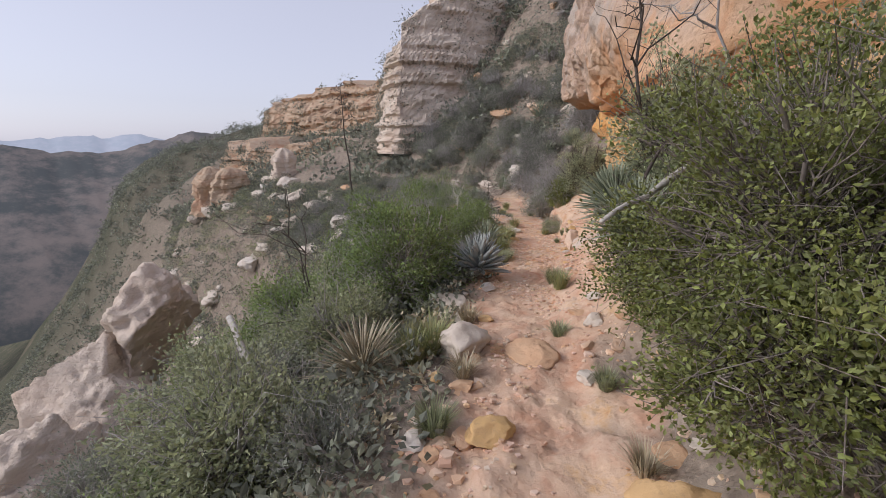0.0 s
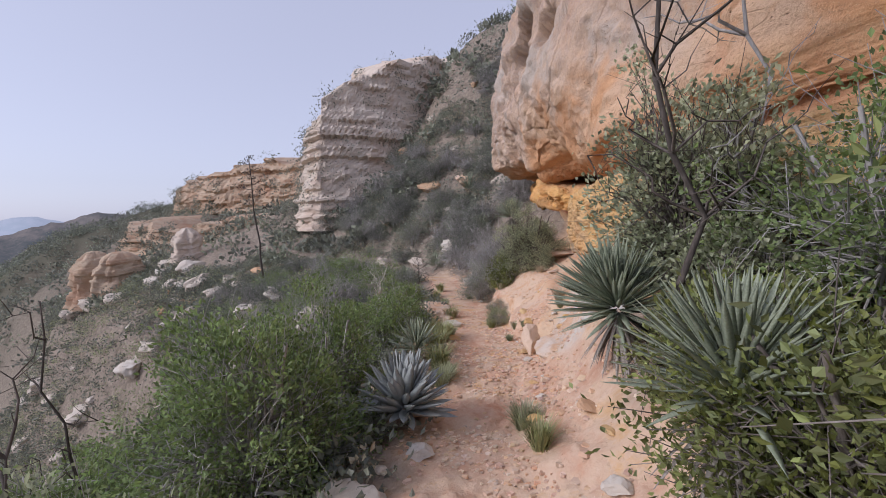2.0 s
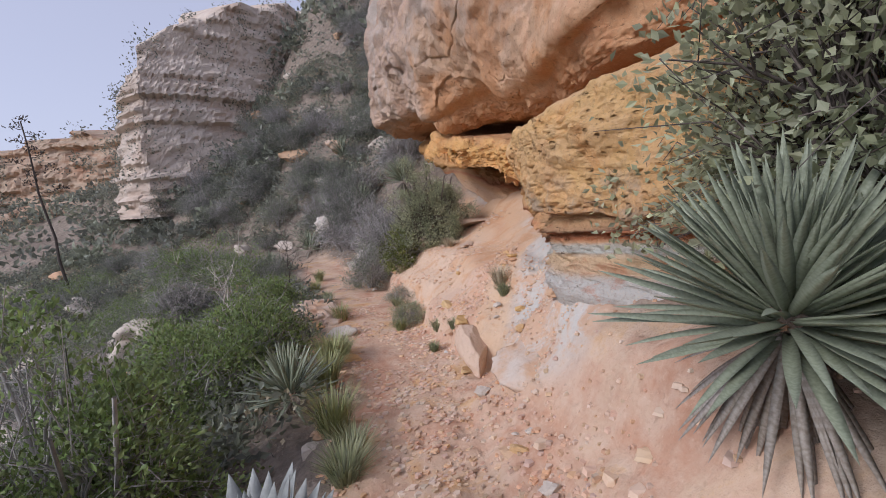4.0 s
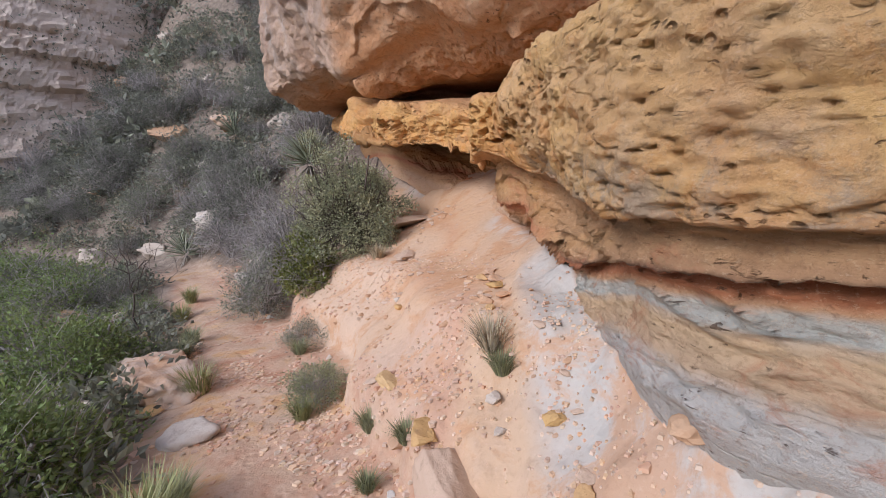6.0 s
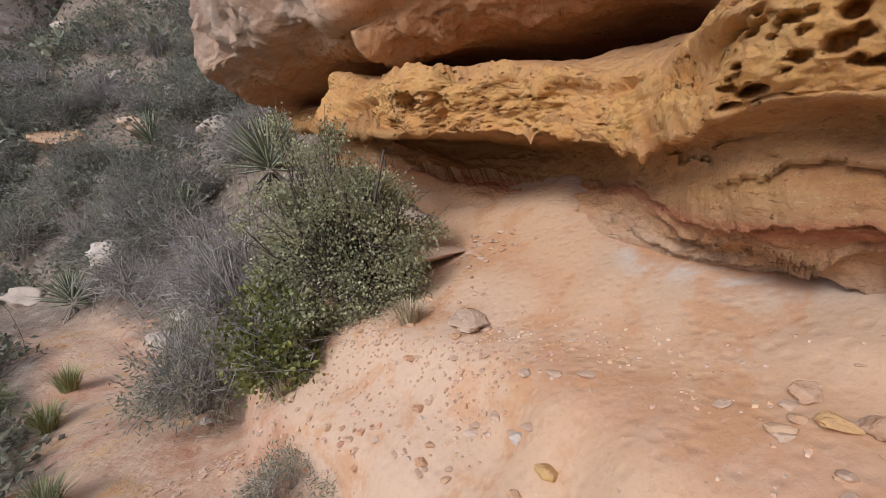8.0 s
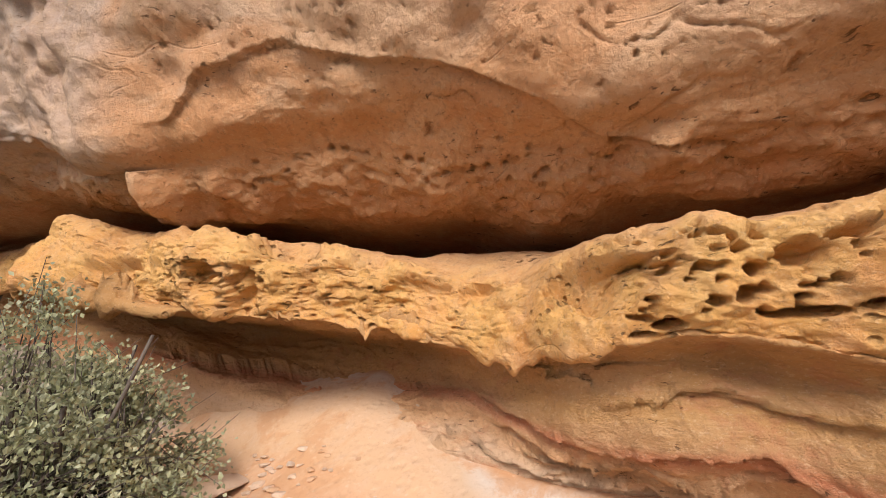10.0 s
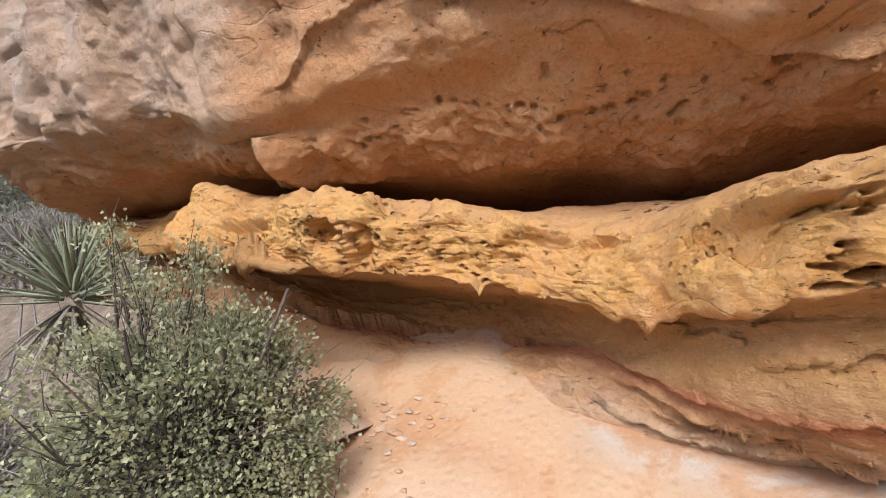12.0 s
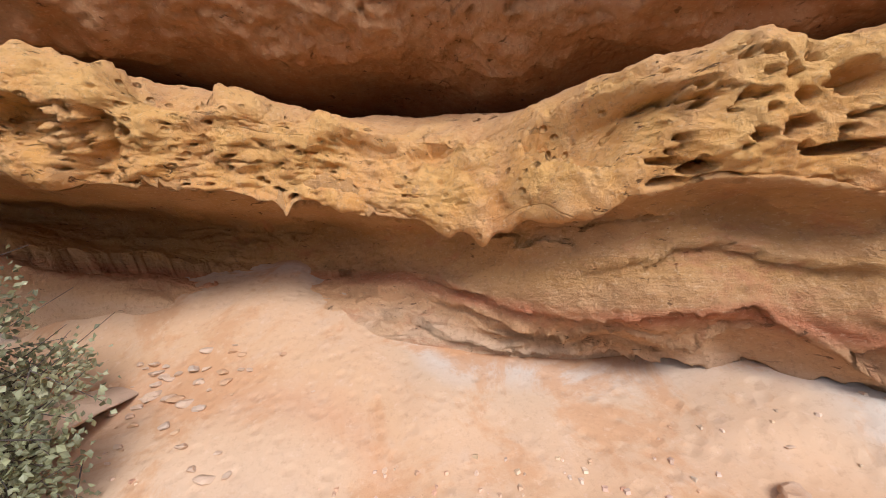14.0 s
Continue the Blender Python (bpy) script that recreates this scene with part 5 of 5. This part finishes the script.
def tuft_mesh(rng, count, height, spread, material, width=0.004):
    a, r = rng.uniform(0, 2 * math.pi, count), spread * 0.35 * rng.uniform(0, 1, count) ** 0.5
    base = np.stack([np.cos(a) * r, np.sin(a) * r, 0 * a - 0.01], 1)
    lean = np.stack([np.cos(a), np.sin(a), 0 * a], 1) * (rng.uniform(0.1, 1.0, count) * spread)[:, None]
    h = height * rng.uniform(0.5, 1.1, count)
    side = np.stack([-np.sin(a), np.cos(a), 0 * a], 1) * width
    mid = base + lean * 0.4 + np.stack([0 * a, 0 * a, h * 0.62], 1)
    tip = base + lean + np.stack([0 * a, 0 * a, h], 1)
    v = np.stack([base - side, base + side, mid - side * 0.7, mid + side * 0.7, tip], 1).reshape(-1, 3)
    b = np.arange(count)[:, None] * 5
    f = np.concatenate([b + [0, 1, 3], b + [0, 3, 2], b + [2, 3, 4]], 0)
    return poly_mesh("grass_clump", v, f, material)


TUFTS = []
for seed, mat, label, h, sp, c in [(1, GRASS, "green grass tuft beside the path", 0.26, 0.2, 260), (2, STRAW, "dry straw-coloured grass tuft on the sand", 0.2, 0.18, 200), (3, DRAB, "low grey-green tuft on the rocky ground", 0.16, 0.14, 320)]:
    ob = thing("grass_tuft", 0.3 * seed, -13, ground_z(0.3 * seed, -13), label, "grass", "grass tufts along the path")
    part("grass_clump", tuft_mesh(np.random.default_rng(seed), c, h, sp, mat), ob)
    TUFTS.append(ob)


def tuft(k, x, y, size, z=None):
    return copy_thing(TUFTS[k], pose(x, y, ground_z(x, y) if z is None else z, 0, 0, x * 977 % 360) @ Matrix.Diagonal((size, size, size, 1)))


for k, x, y, s in [(0, 2.1, 8.7, 0.6), (0, 1.62, 9.7, 1.0), (0, 1.25, 8.15, 1.1), (0, 1.15, 7.95, 1.2), (2, 1.35, 8.3, 1.0), (0, 1.05, 7.6, 1.1), (2, 2.5, 9.95, 0.9),
                   (1, 2.75, 7.55, 0.9), (2, 2.72, 7.45, 0.8), (2, 2.3, 7.7, 0.7), (2, 2.1, 7.75, 0.6), (1, 3.55, 10.25, 0.9), (0, 2.0, 13.6, 1.0), (2, 2.55, 12.4, 1.2), (0, 1.8, 12.9, 1.0), (2, 1.75, 11.3, 1.2), (2, 1.6, 10.9, 1.3),
                   (1, 1.45, 5.3, 1.0), (2, 1.4, 5.2, 1.2), (0, 1.35, 4.75, 0.9), (2, 1.05, 3.6, 0.9), (1, 0.25, 4.0, 1.0), (0, -0.1, 3.4, 1.3), (0, -0.25, 3.25, 1.2), (2, 0.9, 6.3, 1.4), (2, 1.0, 6.5, 1.2), (0, 0.95, 6.8, 1.2),
                   (2, 2.3, 8.1, 0.8), (1, 0.15, 2.9, 0.9), (2, -0.05, 2.2, 1.2), (1, 1.0, 1.8, 0.8), (0, 0.8, 12.1, 1.3), (1, 2.9, 10.75, 0.8), (2, 1.1, 2.6, 0.9)]:
    tuft(k, x, y, s)


# ---------- stones ----------
LEDGE = stone_material("pale_pink_sandstone", (0.64, 0.47, 0.35), (0.62, 0.46, 0.34), (0.64, 0.50, 0.39))
def rock_mesh(name, seed, sx, sy, sz, material, cuts=7, rough=0.12, detail=3):
    """A broken block: a ball cut by planes, then weathered."""
    rng = np.random.default_rng(seed)
    bm = bmesh.new()
    bmesh.ops.create_icosphere(bm, subdivisions=detail, radius=1.0)
    co = np.array([v.co[:] for v in bm.verts])
    for _ in range(cuts):
        d = rng.standard_normal(3)
        d[2] *= 1.3
        d /= np.linalg.norm(d)
        over = co @ d - rng.uniform(0.45, 0.75)
        co = co - np.clip(over, 0, None)[:, None] * d
    n = fbm(co[:, 0] * 1.7, co[:, 1] * 1.7, co[:, 2] * 2.5, 5, 0.62, seed)
    co = co * (1 + rough * n[:, None]) * (sx, sy, sz)
    for v, c in zip(bm.verts, co):
        v.co = c
    me = bpy.data.meshes.new(name)
    bm.to_mesh(me)
    bm.free()
    me.materials.append(material)
    me.polygons.foreach_set("use_smooth", np.full(len(me.polygons), detail > 3))
    me.update()
    return me


def rock(name, x, y, z, seed, s, material, label, turn=0.0, tip=(0, 0), detail=4, rough=0.17, group=""):
    ob = new(name, rock_mesh(name, seed, *s, material, detail=detail, rough=rough))
    ob.matrix_basis = pose(x, y, z, tip[0], tip[1], turn)
    return tagged(ob, label, "rock", group)


def on(x, y, up=0.0):
    return ground_z(x, y) + up


rock("standing_slab", 2.27, 7.28, on(2.27, 7.28, 0.06), 3, (0.15, 0.46, 0.17), LEDGE, "long tilted slab of pale orange sandstone beside the path", -19, (8, 12), 5, 0.07)
rock("white_boulder", 0.05, 4.45, on(0.05, 4.45, 0.05), 4, (0.24, 0.30, 0.2), WSTONE, "whitish rough boulder at the edge of the path", 20)
rock("white_boulder", 0.15, 3.3, on(0.15, 3.3, 0.02), 5, (0.34, 0.30, 0.22), WSTONE, "cream weathered boulder at the edge of the path", 70)
rock("path_stone", 0.72, 3.25, on(0.72, 3.25, 0.02), 6, (0.20, 0.28, 0.07), STONE, "flat pink sandstone slab on the path", 15)
rock("path_stone", 0.28, 2.15, on(0.28, 2.15, 0.01), 7, (0.16, 0.15, 0.08), YSTONE, "yellow sandstone block on the path", 50)
rock("path_stone", 1.02, 1.55, on(1.02, 1.55, 0.0), 8, (0.26, 0.18, 0.12), YSTONE, "rounded yellow boulder under the bush", 10)
rock("brown_boulder", 1.42, 10.15, on(1.42, 10.15, 0.05), 9, (0.30, 0.55, 0.28), STONE, "weathered brown boulder at the path's outer edge", 15, (0, 8), 5, 0.16)
rock("path_stone", 1.5, 8.95, on(1.5, 8.95, 0.0), 10, (0.14, 0.2, 0.1), WSTONE, "pale rounded stone by the grass", 60)
rock("flat_stone", 3.66, 9.8, on(3.66, 9.8, 0.02), 11, (0.22, 0.14, 0.04), LEDGE, "flat pale stone on the shelter floor", 55)
rock("shelter_slab", 4.3, 10.98, on(4.3, 10.98, 0.08), 12, (0.60, 0.46, 0.10), LEDGE, "thick sandstone slab lying under the bush", -42, (2, 3), 5, 0.06)
rock("leaning_slab", 2.2, 6.35, on(2.05, 6.2, 0.02), 13, (0.22, 0.36, 0.07), STONE, "pale pink sandstone slab at the foot of the ledge", 12, (0, -20))
for i, (x, y, s, m) in enumerate([(2.62, 7.05, 0.07, YSTONE), (2.95, 7.78, 0.06, YSTONE), (3.02, 7.9, 0.075, STONE), (3.1, 7.82, 0.06, STONE), (3.2, 8.0, 0.08, YSTONE), (3.32, 8.12, 0.085, STONE), (3.28, 8.2, 0.06, YSTONE), (3.42, 8.28, 0.07, STONE),
                                  (2.5, 7.25, 0.05, WSTONE), (2.6, 7.4, 0.06, WSTONE), (3.4, 6.9, 0.1, STONE), (2.55, 6.5, 0.09, STONE), (2.4, 6.75, 0.06, YSTONE), (3.0, 8.9, 0.06, YSTONE), (2.8, 8.75, 0.05, STONE), (3.1, 9.1, 0.045, WSTONE)]):
    rock("loose_stone", x, y, on(x, y, 0.015), 100 + i, (s * 0.85, s * 0.65, s * 0.45), m, "broken sandstone piece on the shelter floor", i * 47, detail=3, group="loose stones on the shelter floor")
for i, (x, y, s) in enumerate([(-1.6, 6.9, 0.35), (-2.4, 7.6, 0.4), (-2.9, 8.6, 0.5), (-1.9, 9.4, 0.35), (-3.4, 10.4, 0.55), (-0.9, 7.9, 0.25), (-2.6, 11.5, 0.5), (-4.6, 13.5, 0.7), (-3.0, 15, 0.6), (-1.2, 12.5, 0.4), (3.0, 17, 0.5), (1.8, 18.2, 0.45),
                               (4.2, 20, 0.6), (0.6, 19.5, 0.5), (5.2, 18.5, 0.5), (2.8, 21.5, 0.7), (3.3, 14.6, 0.35), (2.9, 14.0, 0.25)]):
    rock("slope_boulder", x, y, on(x, y, s * 0.15), 200 + i, (s, s * 0.8, s * 0.55), WSTONE if i % 3 else STONE, "pale weathered boulder on the shrubby slope", i * 61, detail=4, rough=0.2, group="boulders on the slope")

# stones along the edges of the path
EDGE = []
for i in range(6):
    mat = (STONE, WSTONE, STONE, YSTONE, STONE, WSTONE)[i]
    EDGE.append(rock("edge_stone", -0.6 + 0.3 * i, -12, on(-0.6 + 0.3 * i, -12), 300 + i, (1.0, 0.8, 0.45), mat, "angular sandstone at the edge of the path", detail=3, rough=0.15, group="stones edging the path"))
    EDGE[-1].scale = (0.1, 0.1, 0.1)
random.seed(9)
for i in range(120):
    y = random.uniform(0.8, 12)
    u = random.choice((-1, 1)) * random.uniform(0.38, 0.8)
    if u > 0 and 6.6 < y < 11:
        u = random.uniform(0.45, 0.68)
    x = float(trail_x(np.array([y]))[0]) + u
    s = random.uniform(0.35, 1.0) ** 2 * 1.3
    copy_thing(random.choice(EDGE), pose(x, y, on(x, y, 0.01 * s), random.uniform(-12, 12), random.uniform(-12, 12), random.uniform(0, 360)) @ Matrix.Diagonal((s, s, s * random.uniform(0.6, 1.2), 1)))

# pale rocks showing between the shrubs of the slopes
PALE_ROCKS = [rock("slope_rock", -2 + 0.9 * i, -15, on(-2 + 0.9 * i, -15), 400 + i, (1.0, 0.8, 0.6), WSTONE if i % 2 else STONE, "pale angular rock between shrubs on the slope", detail=4, rough=0.22, group="rocks on the slope") for i in range(5)]
for r in PALE_ROCKS:
    r.scale = (0.3, 0.3, 0.3)
random.seed(12)
for i in range(110):
    y = random.uniform(1, 26)
    u = -random.uniform(1.0, 7.0) if i < 70 else random.uniform(1.2, 10)
    if u > 0:
        y = random.uniform(13, 27)
    x = float(trail_x(np.array([y]))[0]) + u
    if u > 0 and y < 15.8 and x > 2.9:
        continue
    s = random.uniform(0.4, 1.4)
    copy_thing(random.choice(PALE_ROCKS), pose(x, y, on(x, y, 0.06 * s), random.uniform(-20, 20), random.uniform(-20, 20), random.uniform(0, 360)) @ Matrix.Diagonal((s, s, s, 1)))

for i in range(90):
    y = random.uniform(5, 34)
    x = float(trail_x(np.array([y]))[0]) - random.uniform(3.5, 13)
    s = random.uniform(0.8, 2.6)
    copy_thing(PALE_ROCKS[random.choice((1, 3))], pose(x, y, on(x, y, 0.08 * s), random.uniform(-20, 20), random.uniform(-20, 20), random.uniform(0, 360)) @ Matrix.Diagonal((s, s, s, 1)))

# broken plates lying on the ledge, in loose patches
PLATES = [rock("sandstone_plate", 1.2 + 0.3 * i, -12.5, on(1.2 + 0.3 * i, -12.5), 500 + i, (0.9, 0.7, 0.36), (STONE, LEDGE, STONE, LEDGE)[i], "thin broken sandstone plate on the ledge", detail=2, rough=0.12, group="broken plates on the ledge") for i in range(4)]
for r in PLATES:
    r.scale = (0.05, 0.05, 0.05)
for i in range(210):
    cx, cy, sp = random.choice(((3.05, 8.0, 0.16), (3.3, 8.2, 0.2), (3.0, 9.6, 0.16), (3.15, 9.3, 0.2), (2.7, 7.3, 0.25), (2.5, 6.8, 0.25), (3.9, 10.4, 0.2), (3.6, 10.2, 0.2), (4.3, 10.3, 0.2), (4.45, 10.5, 0.14), (4.5, 10.2, 0.2)))
    x, y = random.gauss(cx, sp), random.gauss(cy, sp)
    s = random.uniform(0.3, 1.0) ** 2 * 0.95 + 0.15
    if x < float(cliff_foot(np.array([y]))[0]) - 0.2 and x > float(trail_x(np.array([y]))[0]) + 0.85:
        copy_thing(random.choice(PLATES), pose(x, y, on(x, y, 0.006 * s), random.uniform(-10, 10), random.uniform(-14, 4), random.uniform(0, 360)) @ Matrix.Diagonal((s, s, s, 1)))


def outcrop(name, x, y, z, seed, s, label, material=PALE, turn=0.0):
    """A knob of stacked beds, wider beds standing proud of thin ones."""
    n, m = 90, 72
    a = np.linspace(0, 2 * math.pi, n)[None]
    v = np.linspace(0, 1, m)[:, None]
    bed = np.floor(v * 8 + 0.3 * np.sin(a * 2 + seed))
    prop = lattice(bed.astype(np.int64), 0 * bed.astype(np.int64), 0 * bed.astype(np.int64), seed)
    r = (1 - 0.25 * v) * (0.82 + 0.3 * prop) * np.sqrt(np.clip(1 - v ** 6, 0.0, 1))
    X, Y = np.cos(a) * r, np.sin(a) * r
    q = 1 + 0.28 * fbm(np.cos(a) * 1.8 + 0 * v, np.sin(a) * 1.8 + 0 * v, v * 2.5, 4, 0.5, seed)
    X, Y, Z = X * q * s[0], Y * q * s[1], v * s[2] + 0 * a
    ob = new(name, grid_mesh(name, X, Y, Z, material))
    ob.matrix_basis = pose(x, y, z, 0, 0, turn)
    return tagged(ob, label, "rock outcrop", kind="structure")


for x, y, z, seed, size, turn, tip in [(-4.3, 5.9, -1.15, 41, (0.6, 1.0, 0.8), 25, (0, 14)), (-4.5, 4.8, -1.75, 42, (0.6, 0.8, 0.95), 60, (0, 10)), (-4.35, 3.9, -2.3, 43, (0.6, 0.65, 0.95), 10, (8, 0))]:
    rock("rock_rib", x, y, z, seed, size, PALE, "whitish weathered rock rib at the brink of the slope", turn, tip, 5, 0.2, "rock rib at the brink")
outcrop("rock_tower", -16.5, 31, on(-16.5, 31) - 0.5, 5, (1.5, 1.2, 3.4), "rust and cream rock tower on the slope", RUST)
outcrop("rock_tower", -14.6, 30, on(-14.6, 30) - 0.5, 6, (1.3, 1.0, 2.6), "rust and cream rock tower on the slope", RUST, 40)
outcrop("rock_tower", -10.8, 30, on(-10.8, 30) - 0.5, 7, (1.0, 0.9, 2.4), "pale rock tower on the slope", PALE, 80)


# ---------- dead wood ----------
def crooked(rng, a, b, bends, wobble):
    a, b = np.array(a, float), np.array(b, float)
    t = np.linspace(0, 1, bends)[:, None]
    return a + (b - a) * t + rng.standard_normal((bends, 3)) * wobble * np.sin(t * math.pi)


def dead_log(x, y, z, tip, r0, r1, seed, label, material=DEAD):
    rng = np.random.default_rng(seed)
    ob = thing("dead_branch", x, y, z, label, "branch")
    t = Tubes(8)
    t.add(crooked(rng, (0, 0, 0), np.array(tip) - (x, y, z), 9, r0 * 0.8), r0, r1, 0.12, rng)
    part("branch", t.mesh("branch", material), ob)
    return ob


dead_log(1.75, 2.95, 1.38, (0.87, 2.34, 1.07), 0.028, 0.012, 1, "bleached broken branch sticking out of a bush")
dead_log(-0.95, 2.35, on(-0.95, 2.35) - 0.1, (-2.1, 3.95, -0.18), 0.045, 0.03, 2, "bleached fallen pole on the shrubby slope")


def snag(x, y, z, seed, height, spread, label, r=0.035, limbs=9, material=BARK, lean=(0, 0)):
    """A leafless small tree: trunk, crooked limbs, twigs."""
    rng = np.random.default_rng(seed)
    ob = thing("dead_tree", x, y, z, label, "tree")
    t = Tubes(6)
    trunk = crooked(rng, (0, 0, -0.1), (lean[0], lean[1], height), 9, 0.05)
    t.add(trunk, r, r * 0.3, 0.05, rng)
    part("trunk", t.mesh("trunk", material), ob)
    w = Tubes(4)
    for i in range(limbs):
        k = rng.integers(3, 9)
        d = rng.standard_normal(3) * spread
        d[2] = abs(d[2]) * 0.8 + 0.1
        end = trunk[k] + d
        pts = crooked(rng, trunk[k], end, 6, 0.05)
        w.add(pts, r * 0.45, r * 0.12)
        for _ in range(5):
            j = rng.integers(1, 6)
            e = pts[j] + rng.standard_normal(3) * spread * 0.4 + (0, 0, spread * 0.15)
            w.add(crooked(rng, pts[j], e, 4, 0.03), r * 0.18, r * 0.05)
    part("limb", w.mesh("limb", material), ob)
    return ob


snag(1.95, 3.95, on(1.95, 3.95), 3, 2.7, 0.42, "dark leafless small tree beside the cliff", 0.022, 14, lean=(-0.4, 0.1))
snag(2.5, 4.3, on(2.5, 4.3), 4, 2.6, 0.5, "grey leafless shrub tangled with bushes", 0.025, 10, TWIG, (0.1, 0.2))
snag(3.4, 12.3, on(3.4, 12.3), 5, 1.6, 0.4, "grey leafless branches under the overhang", 0.018, 10, TWIG)
snag(-1.35, 4.1, on(-1.35, 4.1), 6, 1.3, 0.35, "thin dark leafless stem above the bushes", 0.016, 7, BARK)
snag(-1.55, 5.0, on(-1.55, 5.0), 7, 1.9, 0.22, "tall thin leafless stem above the bushes", 0.014, 5, BARK, (-0.3, 0.1))
snag(0.3, 9.6, on(0.3, 9.6), 8, 0.9, 0.4, "grey dead branches at the foot of a bush", 0.016, 10, DEAD)
snag(1.3, 12.4, on(1.3, 12.4), 9, 1.0, 0.4, "dark leafless shrub beside the path", 0.016, 10, BARK)


def flower_stalk(x, y, tip, seed):
    """A dried agave stalk: a leaning stem with short arms that carry dark seed pods."""
    rng = np.random.default_rng(seed)
    z = on(x, y) - 0.05
    ob = thing("agave_stalk", x, y, z, "dried agave flower stalk with dark seed pods on the slope", "agave stalk")
    top = np.array(tip) - (x, y, z)
    t = Tubes(6)
    t.add(crooked(rng, (0, 0, 0), top, 9, 0.03), 0.05, 0.018, 0.05, rng)
    part("stem", t.mesh("stem", BARK), ob)
    for i in range(11):
        root = top * (0.62 + 0.038 * i)
        a = i * 2.4
        end = root + np.array([math.cos(a), math.sin(a), 0.25]) * (0.5 - 0.03 * i)
        w = Tubes(5)
        w.add([root, (root + end) / 2 - (0, 0, 0.05), end], 0.014, 0.008)
        arm = part("arm", w.mesh("arm", BARK), ob)
        p = end + rng.standard_normal((26, 3)) * (0.10, 0.10, 0.05)
        part("seed_pods", leaves_mesh("seed_pods", p, np.tile((0.0, 0.0, 1.0), (26, 1)), rng, 0.10, 0.05, BARK), arm, "dark dry seed pods")
    return ob


flower_stalk(-4.35, 20.9, (-4.73, 21.0, 3.95), 5)


# ---------- chips and pebbles ----------
def chips(name, label, count, material, seed, where, size):
    """Small broken chips lying flat, in one mesh."""
    rng = np.random.default_rng(seed)
    x, y = where(rng, count)
    keep = fbm(x * 1.8, y * 1.8, 0 * x, 3, 0.5, seed + 70) + 0.25 * rng.standard_normal(count) > 0.12
    x, y = x[keep], y[keep]
    count = len(x)
    z = land(x, y)
    s = rng.uniform(0.35, 1.0, count) ** 2 * size + 0.004
    a = rng.uniform(0, 2 * math.pi, count)
    v, k = [], 5
    for j in range(k):
        q = a + (j + rng.uniform(-0.3, 0.3, count)) * 2 * math.pi / k
        v.append(np.stack([x + np.cos(q) * s, y + np.sin(q) * s * 0.75, z - 0.004], 1))
    for j in range(k):
        p = v[j].copy()
        p[:, 0] = x + (p[:, 0] - x) * 0.8
        p[:, 1] = y + (p[:, 1] - y) * 0.8
        p[:, 2] = z + s * rng.uniform(0.2, 0.55, count)
        v.append(p)
    V = np.stack(v, 1).reshape(-1, 3)
    b = np.arange(count)[:, None] * 10
    f = [b + [5, 6, 7], b + [5, 7, 8], b + [5, 8, 9]]
    for j in range(k):
        m = (j + 1) % k
        f += [b + [j, m, 5 + m], b + [j, 5 + m, 5 + j]]
    ob = new(name, poly_mesh(name, V, np.concatenate(f), material))
    return tagged(ob, label, "gravel", kind="stuff")


CHIP = Mat("sandstone_chips", 0.95, 0.1)
CHIP = CHIP.done(CHIP.vary(CHIP.mix(CHIP.fac(CHIP.noise(3, 4), 0.4, 0.65), (0.60, 0.40, 0.28), (0.66, 0.51, 0.38)), 0.012, 0.2, 0.18), CHIP.noise(60, 4), 0.4, 0.004)


def along_path(rng, n):
    y = rng.uniform(0.5, 11, n)
    return trail_x(y) + rng.normal(0.15, 0.42, n), y


def on_ledge(rng, n):
    y = rng.uniform(6.2, 10.8, n)
    return trail_x(y) + rng.uniform(0.55, 1.6, n) ** 1.0 + np.abs(rng.normal(0, 0.15, n)), y


def off_path(rng, n):
    y = rng.uniform(0, 16, n)
    return trail_x(y) + np.where((rng.uniform(0, 1, n) < 0.6) | ((y > 5.8) & (y < 11.8)), -rng.uniform(0.4, 3, n), rng.uniform(0.4, 1.6, n)), y


chips("path_gravel", "orange sandstone chips strewn on the path", 12000, CHIP, 1, along_path, 0.026)
chips("ledge_chips", "broken sandstone flakes on the ledge", 6500, CHIP, 2, on_ledge, 0.013)
chips("slope_rubble", "stony rubble beside the path", 3500, CHIP, 3, off_path, 0.05)
